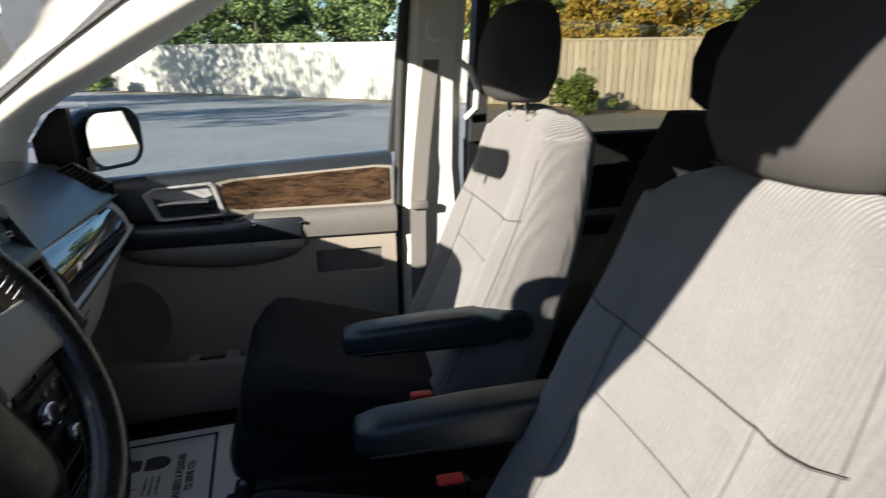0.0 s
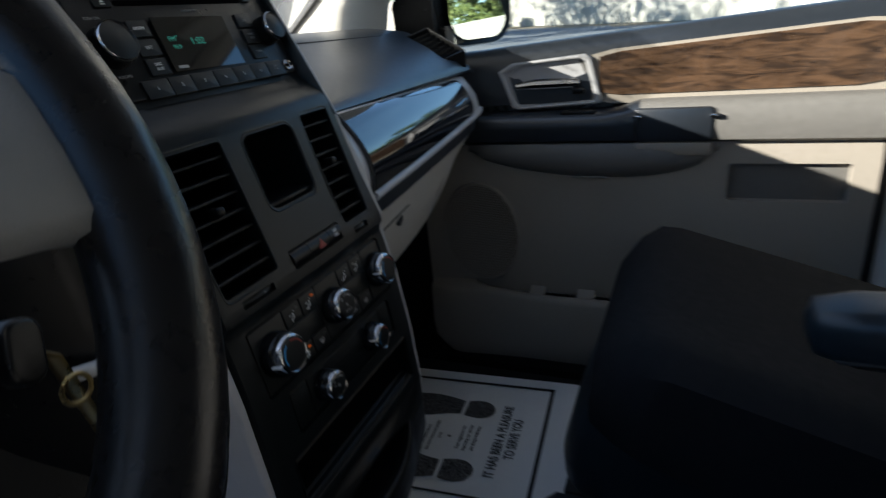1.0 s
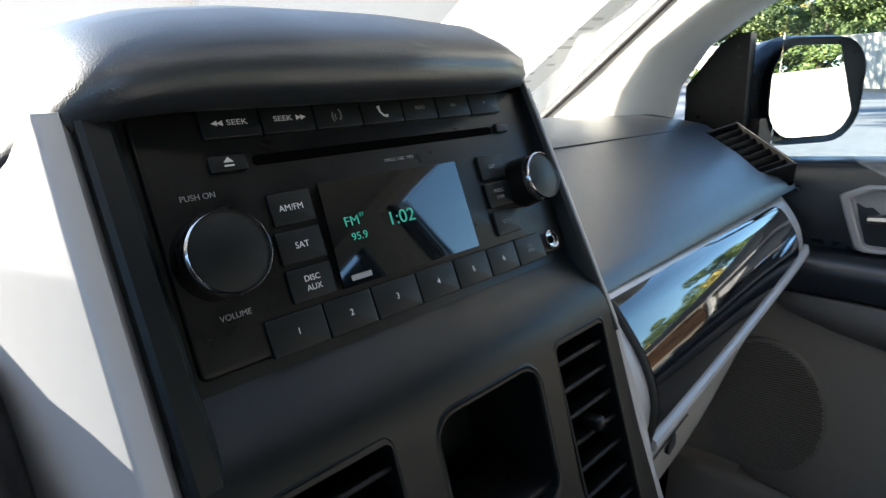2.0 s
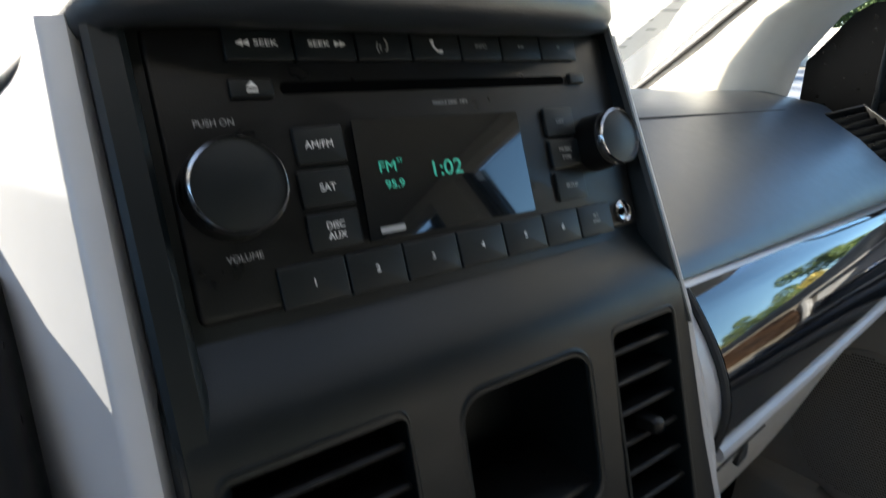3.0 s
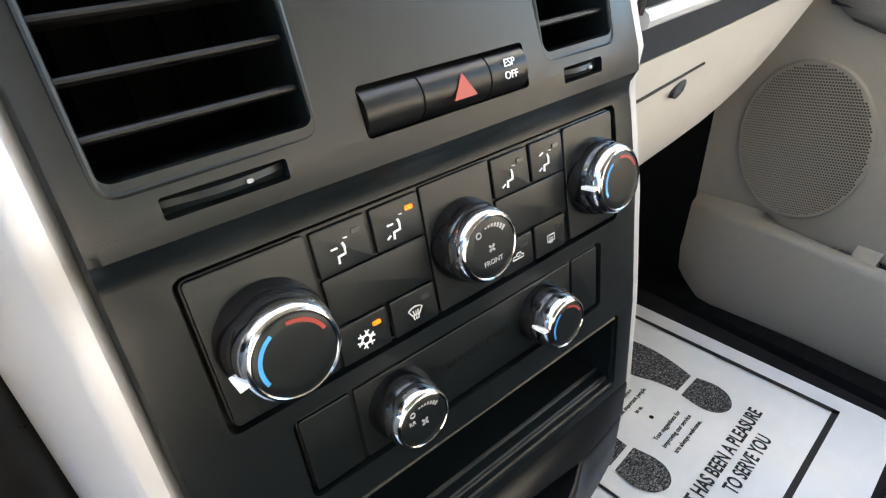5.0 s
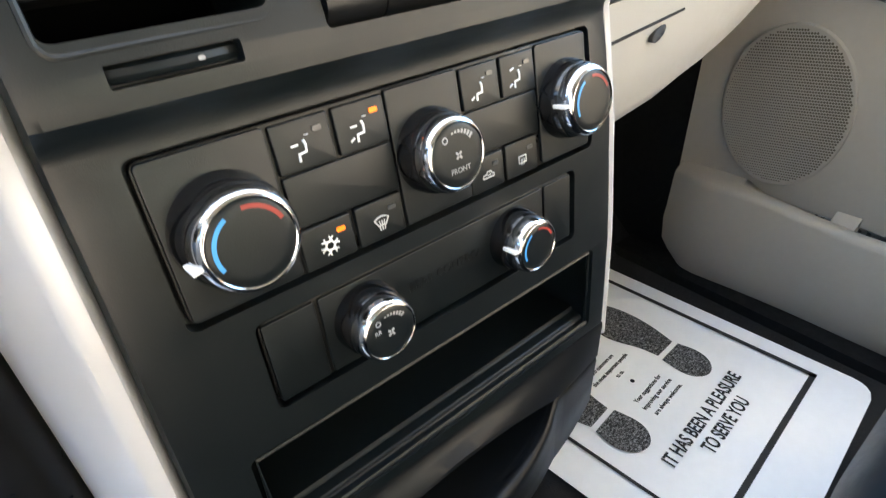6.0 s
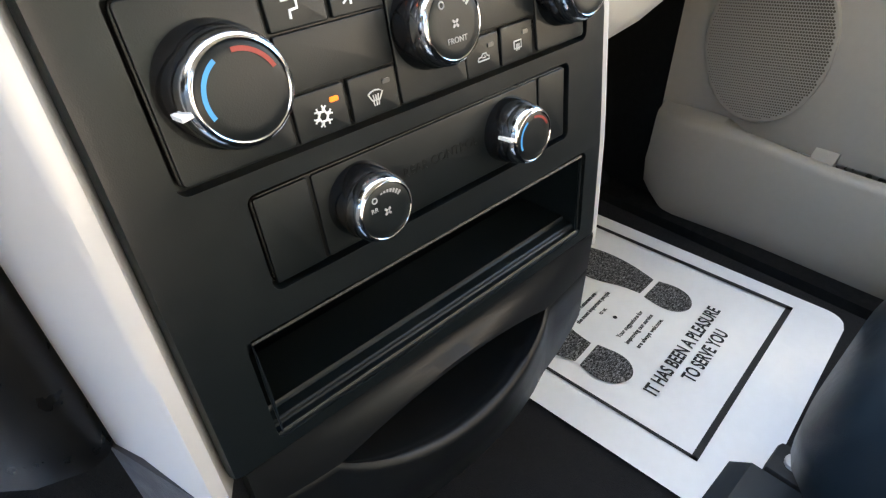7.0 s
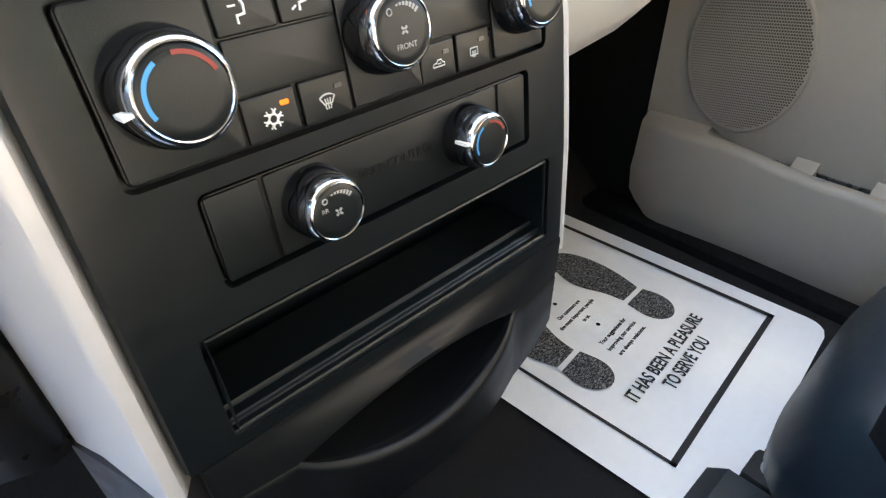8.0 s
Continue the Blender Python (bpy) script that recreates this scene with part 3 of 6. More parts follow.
def sliding_door(s):
    tag = "passenger" if s > 0 else "driver"
    d = thing("sliding_door", "closed sliding door with dark upper trim and tinted window", "car door", (s * 0.86, -1.6, FLOOR), "sliding doors")
    y0, y1 = -0.88, -2.34

    def sheet(pts, x0, x1):
        return loft([[(s * x, y, z) for y, z in pts] for x in (x0, x1)])
    part("upper_trim", sheet([(y0, 0.98), (y1, 0.98), (y1, 1.245), (y0, 1.225)], 0.85, 0.92), BLACKTRIM, d, "black upper trim")
    part("lower_trim", sheet([(y0, FLOOR + 0.02), (y1, FLOOR + 0.02), (y1, 0.976), (y0, 0.976)], 0.84, 0.92), LIGHT, d, "light grey lower trim")
    part("armrest", box((min(s * 0.79, s * 0.85), -1.9, 0.90), (max(s * 0.79, s * 0.85), -1.2, 0.96), 0.015), SLATE, d)
    for name, pts in (("window_frame", [(y0, 1.225), (y0 - 0.05, 1.228), (y0 - 0.06, 1.66), (y0 - 0.02, 1.66)]), ("window_frame", [(y1, 1.245), (y1 + 0.05, 1.245), (y1 + 0.05, 1.66), (y1, 1.66)])):
        part(name, sheet(pts, 0.83, 0.90), RUBBER, d)
    g = part("pane", sheet([(y0 - 0.05, 1.22), (y1 + 0.05, 1.24), (y1 + 0.05, 1.66), (y0 - 0.05, 1.66)], 0.868, 0.872), TINTED, d, "tinted glass")
    g.visible_shadow = False


sliding_door(1)
sliding_door(-1)

# ---- dash ----
FACE = [(0.60, -0.022), (0.70, -0.018), (0.823, -0.010), (0.88, -0.006), (0.936, 0.0), (0.957, 0.002), (0.996, 0.0090), (1.012, 0.0125), (1.017, 0.0122), (1.024, 0.0078), (1.035, 0.0095), (1.05, 0.0145), (1.085, 0.026), (1.158, 0.046), (1.172, 0.052), (1.19, 0.075), (1.29, 0.114), (1.33, 0.128)]


def face_y(z):
    return lerp_table(FACE, z)


RIGHT = [(0.60, 0.134), (0.89, 0.132), (1.0, 0.127), (1.1, 0.121), (1.16, 0.117), (1.2, 0.114), (1.30, 0.106)]


def right_w(z):
    return lerp_table(RIGHT, z)


def on_face(x, z, off=0.0):
    """A frame on the front of the centre stack: x across, y up it, z out of it."""
    s = (face_y(z + 0.012) - face_y(z - 0.012)) / 0.024
    t = Vector((0, s, 1)).normalized()
    n = Vector((0, -t.z, t.y))
    m = Matrix(((1, 0, 0), (0, t.y, n.y), (0, t.z, n.z))).to_4x4()
    return Matrix.Translation(Vector((x, face_y(z), z)) + n * off) @ m


def build_dash():
    d = thing("dashboard", "slate grey dash with silver and gloss black trim", "dashboard", (0, 0.35, 0.8))
    # passenger's top pad: falls from the windscreen to the front edge
    near = [(0.66, 1.200), (0.50, 1.236), (0.36, 1.240), (0.268, 1.228), (0.257, 1.221), (0.17, 1.187), (0.10, 1.152), (0.088, 1.145), (0.086, 1.141), (0.096, 1.136), (0.30, 1.10), (0.66, 1.10)]
    far = [(0.66, 1.190), (0.50, 1.222), (0.36, 1.226), (0.275, 1.214), (0.265, 1.208), (0.19, 1.180), (0.135, 1.150), (0.124, 1.134), (0.122, 1.128), (0.132, 1.121), (0.30, 1.08), (0.66, 1.08)]
    rings = []
    for k in range(25):
        u = k / 24
        ring = []
        for (y0, z0), (y1, z1) in zip(near, far):
            y, z = y0 + (y1 - y0) * u, z0 + (z1 - z0) * u
            end = float(np.interp(y, (0.10, 0.125, 0.24, 0.36, 0.66), (0.772, 0.785, 0.832, 0.845, 0.83)))
            e = max(0.0, (u - 0.90) / 0.10)
            ring.append((0.108 + (end - 0.108) * u, y, z - 0.016 * e ** 2 * (1 if z > 1.13 else 0)))
        rings.append(ring)
    pad = part("top_pad", loft(rings), PAD, d, "slate grained top pad")
    # demister vent let into the end of the pad
    ax = Vector((-0.065, -0.109, -0.050)).normalized()
    ay = Vector((0.906, 0.0, 0.423))
    ay = (ay - ax * ay.dot(ax)).normalized()
    nz = ax.cross(ay).normalized()
    vm = Matrix.Translation((0.731, 0.184, 1.1815)) @ Matrix((ax, ay, nz)).transposed().to_4x4()
    carve(pad, [slab(rrect(0.128, 0.054, 0.006), 0.06, m=vm @ Matrix.Translation((0, 0, -0.030)))])
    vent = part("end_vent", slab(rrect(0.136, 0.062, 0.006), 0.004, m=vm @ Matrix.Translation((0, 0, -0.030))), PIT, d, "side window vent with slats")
    for x0, y0, x1, y1 in ((-0.066, -0.0285, 0.066, -0.0260), (-0.066, 0.0260, 0.066, 0.0285), (0.0615, -0.026, 0.066, 0.026), (-0.066, -0.026, -0.0615, 0.026)):
        part("rim", slab([(x0, y0), (x1, y0), (x1, y1), (x0, y1)], 0.034, 0.0008, m=vm @ Matrix.Translation((0, 0, -0.028))), SATIN, vent)
    for k in range(7):
        u = -0.050 + 0.0165 * k
        part("slat", box((-0.0013, -0.0262, -0.010), (0.0013, 0.0262, 0.008), 0.0008, 1, vm @ Matrix.Translation((u, 0, -0.006)) @ pose(0, 0, 0, 0, -28, 0)), SATIN, vent)
    part("pad_seam", tube([(0.14 + 0.52 * k / 10, 0.2595 + 0.006 * k / 10, 1.2222 - 0.011 * k / 10) for k in range(11)], 0.0016, 6), STITCH, d)
    # gloss black panel over the upper glove box, framed in silver with a rounded end
    def glove_pt(x, z, off=0.0):
        zt, zb = glove_top(x), glove_low(x)
        v = (z - zb) / max(zt - zb, 1e-4)
        y = 0.048 + 0.034 * v + 0.072 * (x - 0.15) - 0.020 * min(1.0, (zt - zb) / 0.11) ** 2 * math.sin(math.pi * min(1, max(0, v)))
        y += 0.026 * max(0.0, (x - 0.69) / 0.085) ** 2
        return Vector((x, y - off, z + off * 0.3))

    def glove_top(x):
        return 1.139 - 0.022 * (x - 0.15) / 0.6

    def glove_low(x):
        return float(np.interp(x, (0.15, 0.30, 0.42, 0.52, 0.60, 0.66, 0.71, 0.75, 0.775), (1.028, 1.030, 1.033, 1.036, 1.039, 1.042, 1.046, 1.054, 1.076)))

    def patch(xs, low, top, off, mv=8, thick=0.03):
        rings = []
        for x in xs:
            z0, z1 = low(x), top(x)
            front = [glove_pt(x, z0 + (z1 - z0) * j / mv, off) for j in range(mv + 1)]
            back = [Vector((p.x, p.y + thick, p.z)) for p in reversed(front)]
            rings.append(front + back)
        return loft(rings)
    corner = [0.641 + 0.019 * math.sin(math.radians(15 * k)) for k in range(7)]
    xs = [0.176 + (0.641 - 0.176) * k / 20 for k in range(20)] + corner

    def round_end(x):
        return 0.022 * (1 - math.sqrt(max(0.0, 1 - ((x - 0.641) / 0.019) ** 2))) if x > 0.641 else 0.0
    part("upper_glove_door", patch(xs, lambda x: glove_low(x) + 0.0125 + round_end(x), lambda x: glove_top(x) - 0.002 - 0.35 * round_end(x), 0.0045), PIANO, d, "gloss black glove box panel", sharp=60)
    end = [0.146 + (0.70 - 0.146) * k / 20 for k in range(20)] + [0.70 + 0.075 * math.sin(math.radians(11.25 * k)) for k in range(9)]
    part("silver_frame", patch(end, glove_low, lambda x: glove_top(x) - 0.004 * max(0, (x - 0.72) / 0.055) ** 2, 0.0), SILVER, d, "silver trim frame", sharp=60)
    part("silver_bead", tube([glove_pt(x, glove_low(x) + 0.0058, 0.0035) for x in [0.176 + 0.50 * k / 16 for k in range(17)] + [0.70, 0.72]], [0.0062] * 17 + [0.0055, 0.003], 10), SILVER, d, "bright silver lower edge")
    part("panel_gap", tube([glove_pt(0.1735, glove_low(0.1735) + 0.010 + (glove_top(0.17) - glove_low(0.17) - 0.010) * k / 8, 0.002) for k in range(9)], 0.0028, 8), RUBBER, d, "black gap beside the panel")
    part("glove_handle", tube([glove_pt(x, glove_low(x) + 0.045, 0.008) for x in (0.545, 0.575, 0.610, 0.640)], [0.0012, 0.0028, 0.0028, 0.0012], 8, flat=0.6), CHROME, d, "slim chrome glove box pull")
    # dark band below the frame, and the light lower glove box
    rings = []
    for k in range(13):
        x = 0.150 + 0.60 * k / 12
        a = glove_pt(x, glove_low(x))
        rings.append([(x, a.y + 0.004, a.z), (x, a.y + 0.012, a.z - 0.030), (x, a.y + 0.05, a.z - 0.036), (x, a.y + 0.05, a.z)])
    part("shadow_band", loft(rings), SLATE, d, "slate band under the silver trim")
    rings = []
    for k in range(15):
        u = k / 14
        x = 0.14 + 0.57 * u
        a = glove_pt(x, glove_low(x))
        top = a.z - 0.032
        bot = float(np.interp(x, (0.14, 0.30, 0.40, 0.485, 0.55, 0.62, 0.71), (0.852, 0.856, 0.862, 0.885, 0.915, 0.955, 1.005)))
        bot = min(bot, top - 0.02)
        h = top - bot
        rings.append([(x, a.y + 0.014, top), (x, a.y + 0.022, top - 0.35 * h), (x, a.y + 0.034, top - 0.7 * h), (x, a.y + 0.060, bot + 0.012), (x, a.y + 0.085, bot), (x, 0.45, bot + 0.03), (x, 0.45, top)])
    low = part("lower_glove_box", loft(rings), GLOVEBOX, d, "light grey lower glove box")
    part("door_gap", tube([(0.165 + 0.165 * k / 8, 0.0672 + 0.0118 * k / 8, 0.9645 + 0.0085 * k / 8) for k in range(9)], 0.0013, 6), STITCH, low)
    part("latch", lathe([(0.0, 0), (0.010, 0), (0.011, 0.004), (0.004, 0.006), (0.0, 0.003)], 16, m=Matrix.Translation((0.291, 0.0790, 0.9605)) @ pose(0, 0, 0, 80, 0, 10) @ pose(0, 0, 0, 0, 0, 12) @ Matrix.Diagonal((1.3, 0.42, 1, 1))), RUBBER, low, "black latch opening")
    # one grained hood over radio and instruments, its edge swept down beside the stack
    edge = [(-0.128, 0.172, 1.284, 1.291), (-0.126, 0.152, 1.287, 1.297), (-0.1235, 0.138, 1.290, 1.302), (-0.120, 0.125, 1.291, 1.306), (-0.114, 0.116, 1.290, 1.313), (-0.100, 0.100, 1.289, 1.321), (-0.070, 0.086, 1.288, 1.327), (0.0, 0.078, 1.288, 1.330), (0.06, 0.080, 1.288, 1.330), (0.10, 0.087, 1.288, 1.327),
            (0.124, 0.094, 1.286, 1.320), (0.134, 0.106, 1.281, 1.308), (0.144, 0.124, 1.273, 1.294), (0.158, 0.152, 1.260, 1.279), (0.18, 0.185, 1.244, 1.262), (0.20, 0.205, 1.233, 1.251), (0.25, 0.22, 1.225, 1.245),
            (0.32, 0.21, 1.240, 1.266), (0.40, 0.19, 1.295, 1.335), (0.48, 0.185, 1.305, 1.345), (0.56, 0.195, 1.285, 1.325), (0.64, 0.22, 1.245, 1.285), (0.72, 0.24, 1.22, 1.262), (0.80, 0.26, 1.21, 1.25)]

    def edge_at(x):
        spread = 0.002 if x < -0.08 else 0.004
        return (float(np.mean([np.interp(x + o * spread, [e[0] for e in edge], [e[n] for e in edge]) for o in (-2, -1, 0, 1, 2)])) for n in (1, 2, 3))
    rings = []
    for x in [-0.128, -0.1265, -0.125, -0.1235, -0.122, -0.120, -0.118, -0.115, -0.111, -0.106] + list(np.linspace(-0.100, 0.26, 46)) + list(np.linspace(0.28, 0.80, 22)):
        x = float(x)
        ye, ze, zt = edge_at(x)
        h = zt - ze
        rings.append([(-x, ye + 0.014, ze), (-x, ye + 0.004, ze + 0.05 * h), (-x, ye, ze + 0.24 * h), (-x, ye + 0.002, ze + 0.52 * h), (-x, ye + 0.012, ze + 0.70 * h), (-x, ye + 0.030, ze + 0.90 * h), (-x, ye + 0.06, zt), (-x, 0.30, zt + 0.004), (-x, 0.48, zt - 0.03), (-x, 0.66, 1.205), (-x, 0.66, 1.16), (-x, ye + 0.10, ze - 0.004)])
    part("hood", loft(rings), PAD, d, "slate grained hood over radio and instruments", sharp=60)
    # silver flank between stack and driver
    def flank_y(z):
        return float(np.mean([np.interp(z + o, (0.98, 1.05, 1.13, 1.187, 1.23, 1.29), (0.060, 0.060, 0.066, 0.103, 0.158, 0.215)) for o in (-0.02, -0.01, 0.0, 0.01, 0.02)]))
    rings = []
    for z in list(np.linspace(0.800, 1.200, 34)) + list(np.linspace(1.205, 1.290, 44)):
        z = float(z)
        y = face_y(z) if z < 1.150 else face_y(1.150) + (z - 1.150) * 0.44
        edge = 0.137 + 0.004 * (1.1 - z) / 0.3
        up = max(0.0, (z - 0.98) / 0.30)
        ext = max(0.0, min(1.0, (z - 1.04) / 0.15))
        ext = ext * ext * (3 - 2 * ext)
        far_x, far_y = -0.169 + 0.004 * up - 0.050 * ext, 0.060 + 0.10 * up + 0.145 * ext
        lim = float(np.interp(z, (1.226, 1.234, 1.242, 1.252, 1.269, 1.283, 1.290), (0.27, 0.25, 0.20, 0.18, 0.158, 0.1475, 0.1465)))
        if -far_x > lim:
            f = (lim - edge) / (-far_x - edge)
            far_x, far_y = -lim, y + 0.006 + (far_y - y - 0.006) * f
        rings.append([(-edge + 0.006, y + 0.012, z), (-edge, y + 0.003, z), (-edge - 0.006, y + 0.003, z), (-edge - 0.0085, y + 0.006, z), (far_x + 0.25 * (-edge - far_x), far_y - 0.25 * (far_y - y), z), (far_x, far_y, z), (far_x + 0.004, far_y + 0.01, z), (-edge + 0.006, far_y + 0.01, z)])
    part("silver_flank", loft(rings), SILVER, d, "silver painted side of the centre stack", sharp=50)
    rings = []
    for z in (0.60, 0.70, 0.797):
        y = face_y(z)
        rings.append([(-0.128, y + 0.02, z), (-0.142, y + 0.008, z), (-0.150, y + 0.012, z), (-0.172, 0.065, z), (-0.160, 0.10, z), (-0.128, 0.10, z)])
    low_flank = loft(rings)
    rings = []
    for z in np.linspace(0.80, 1.205, 28):
        z = float(z)
        y = flank_y(z)
        rings.append([(-0.166, y + 0.030, z), (-0.1685, y + 0.004, z), (-0.173, y - 0.004, z), (-0.182, y - 0.007, z), (-0.205, y + 0.001, z), (-0.24, y + 0.030, z), (-0.29, y + 0.075, z), (-0.29, y + 0.12, z), (-0.166, y + 0.12, z)])
    part("shift_panel", loft(rings), SATIN, d, "satin black panel beside the centre stack", sharp=60)
    part("lower_flank", low_flank, UNDERGREY, d, "grey lower side of the centre stack")
    # right edge: slim silver strip and the curved silver piece by the glove box
    strip = []
    for z in np.linspace(0.80, 1.288, 26):
        z = float(z)
        y = face_y(z) if z < 1.150 else face_y(1.150) + (z - 1.150) * 0.44
        strip.append((right_w(z) + 0.002, y + 0.004, z))
    part("silver_strip", tube(strip, 0.0032, 8), SILVER, d, "slim bright strip along the stack")
    rings = []
    for z in np.linspace(1.03, 1.145, 12):
        z = float(z)
        b = math.sin(math.pi * min(1, (z - 1.03) / 0.115)) ** 0.5
        y = face_y(z)
        w = right_w(z) + 0.005
        rings.append([(w, y + 0.012, z), (w + 0.002 + 0.010 * b, y + 0.012 - 0.004 * b, z), (w + 0.007 + 0.016 * b, y + 0.026, z), (w + 0.010, y + 0.06, z), (w, y + 0.06, z)])
    part("silver_cheek", loft(rings), SILVER, d, "curved silver cheek beside the glove box", sharp=60)
    # knee panel and instruments on the driver's side
    rings = []
    for k in range(9):
        x = -0.20 - 0.58 * k / 8
        rings.append([(x, 0.20, 1.20), (x, 0.16, 1.10), (x, 0.10, 0.98), (x, 0.06, 0.915), (x, 0.10, 0.895), (x, 0.40, 0.90), (x, 0.40, 1.20)])
    part("knee_panel", loft(rings), SATIN, d, "black knee panel")
    rings = []
    for k in range(9):
        x = -0.166 - 0.60 * k / 8
        rings.append([(x, 0.252, 0.766), (x, 0.245, 0.762), (x, 0.238, 0.768), (x, 0.222, 0.83), (x, 0.205, 0.90), (x, 0.24, 0.91), (x, 0.27, 0.80)])
    part("lower_knee_panel", loft(rings), LIGHT, d, "light grey panel under the steering column", sharp=60)
    part("instrument_panel", box((-0.66, 0.26, 1.12), (-0.20, 0.32, 1.235), 0.02), SATIN, d, "black instrument panel")
    part("side_wall", loft([[(x, 0.10, 1.12), (x, 0.66, 1.12), (x, 0.66, 0.60), (x, 0.20, 0.60), (x, 0.08, 0.9)] for x in (-0.135, 0.104)]), BLACKTRIM, d)


build_dash()

# ---- centre stack ----
def build_stack():
    d = thing("centre_stack", "dark charcoal centre stack with vents and storage slot", "centre console", (0, 0.05, 0.69))
    zs = [0.8135, 0.823, 0.85, 0.88, 0.91, 0.936, 0.957, 0.98, 0.996, 1.012, 1.017, 1.0205, 1.024, 1.029, 1.035, 1.05, 1.085, 1.12, 1.150, 1.160, 1.168, 1.174, 1.182, 1.190, 1.24, 1.294]
    rings = []
    for z in zs:
        w, v = 0.131 + 0.005 * (1.29 - z) / 0.4, right_w(z)
        y = face_y(z)
        rings.append([(-w, y + 0.075, z), (-w, y + 0.004, z), (-w + 0.0015, y + 0.001, z), (-w + 0.005, y, z), (0, y - 0.001, z), (v - 0.005, y, z), (v - 0.0015, y + 0.001, z), (v, y + 0.004, z), (v, y + 0.075, z)])
    panel = part("face_panel", loft(rings), STACK, d)
    cuts = []
    holes = ((-0.1225, -0.0570, 1.0412, 1.159, 0.050, 0.004), (0.0555, 0.1030, 1.0420, 1.159, 0.050, 0.004), (-0.0335, 0.0375, 1.0865, 1.1555, 0.06, 0.011),
             (-0.0390, 0.0430, 1.0335, 1.0520, 0.010, 0.002), (-0.110, -0.070, 1.0300, 1.0370, 0.006, 0.001), (0.0655, 0.0925, 1.0300, 1.0370, 0.006, 0.001),
             (-0.1148, 0.1103, 0.9460, 1.0098, 0.008, 0.004), (-0.0937, 0.0957, 0.8952, 0.9383, 0.008, 0.004), (-0.112, 0.1145, 0.820, 0.880, 0.060, 0.004))
    for x0, x1, z0, z1, deep, r in holes:
        cuts.append(slab(rrect(x1 - x0, z1 - z0, r), deep + 0.02, m=on_face((x0 + x1) / 2, (z0 + z1) / 2, -deep)))
    carve(panel, cuts)
    soften(panel, 0.0012, 2)
    for s in (-1, 1):
        rings = []
        for z in (1.148, 1.165, 1.20, 1.25, 1.294):
            y = face_y(1.150) - 0.001 + (z - 1.150) * 0.44
            w = 0.1315 if s < 0 else right_w(z) + 0.0005
            i = 0.0145 if s < 0 else 0.0085
            rings.append([(s * (w - i), face_y(z) + 0.01, z), (s * (w - i + 0.003), y + 0.002, z), (s * (w - i + 0.005), y, z), (s * (w - 0.002), y, z), (s * w, y + 0.002, z), (s * w, face_y(z) + 0.02, z)])
        part("side_rim", loft(rings), STACK, d)
    # air vents
    for x0, x1, tag in ((-0.1225, -0.0575, "left"), (0.0555, 0.1025, "right")):
        cx, w = (x0 + x1) / 2, x1 - x0
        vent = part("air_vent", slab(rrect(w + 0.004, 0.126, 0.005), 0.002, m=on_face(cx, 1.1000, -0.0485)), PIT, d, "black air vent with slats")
        for k in range(7):
            z = 1.0525 + 0.0149 * k
            part("slat", box((x0 - 0.0005, -0.010, -0.0012), (x1 + 0.0005, 0.010, 0.0012), 0.0008, 1), SLAT, vent, m=Matrix.Translation((cx * 0, face_y(z) + 0.0135, z)) @ pose(0, 0, 0, -14, 0, 0))
        for k in range(4 if w > 0.06 else 3):
            n = 4 if w > 0.06 else 3
            xx = x0 + w * (k + 0.5) / n
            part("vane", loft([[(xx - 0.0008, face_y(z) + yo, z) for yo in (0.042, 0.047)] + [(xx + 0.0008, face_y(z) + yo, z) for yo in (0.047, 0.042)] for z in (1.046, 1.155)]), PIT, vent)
        tx, tz = (-0.0885, 1.1045) if tag == "left" else (0.0790, 1.1045)
        part("vent_tab", slab(rrect(0.008, 0.008, 0.002), 0.012, 0.003, m=Matrix.Translation((tx, face_y(tz) + 0.008, tz)) @ pose(0, 0, 0, 80, 0, 0)), SATIN, vent, "small steering tab")
    # pocket in the middle with its lip
    part("pocket_lip", box((-0.0325, face_y(1.09) + 0.004, 1.0875), (0.0375, face_y(1.09) + 0.040, 1.0925), 0.002), SATIN, d, "lip of the coin pocket")
    for name, x0, x1, z0, z1, r, w in (("pocket_rim", -0.0345, 0.0385, 1.0850, 1.1568, 0.012, 0.0019), ("vent_rim", -0.1232, -0.0563, 1.0405, 1.1597, 0.005, 0.0012), ("vent_rim", 0.0548, 0.1037, 1.0413, 1.1597, 0.005, 0.0012)):
        loop = [on_face((x0 + x1) / 2 + u, (z0 + z1) / 2 + v, -0.0006) @ Vector((0, 0, 0)) for u, v in rrect(x1 - x0, z1 - z0, r, 5)]
        part(name, tube(loop, w, 8, closed=True), STACK, d, "rounded rim")
    # switches: three keys in one bank
    for x0, x1, name in ((-0.0380, -0.0135, "blank_key"), (-0.0127, 0.0205, "hazard_key"), (0.0213, 0.0420, "stability_key")):
        cx, w = (x0 + x1) / 2, x1 - x0
        rings = []
        for i in range(9):
            a = radians(-80 + 160 * i / 8)
            rings.append((0.0092 * math.sin(a), 0.0085 * math.cos(a)))
        m = on_face(cx, 1.0427, -0.0055)
        bm = loft([[m @ Vector((x, u, v)) for u, v in rings] for x in (-w / 2, -w / 2 + 0.0006, w / 2 - 0.0006, w / 2)])
        key = part(name, bm, SATIN, d, "rounded black key", sharp=50)
        if name == "hazard_key":
            tri = [(0, 0.0052), (-0.0058, -0.0042), (0.0058, -0.0042)]
            part("hazard_triangle", slab(tri, 0.0004, m=on_face(cx + 0.002, 1.0418, 0.0031)), REDMARK, key, "red triangle")
        if name == "stability_key":
            words("ESP", 0.0030, on_face(cx, 1.0455, 0.0030), WHITE, key)
            words("OFF", 0.0030, on_face(cx, 1.0409, 0.0031), WHITE, key)
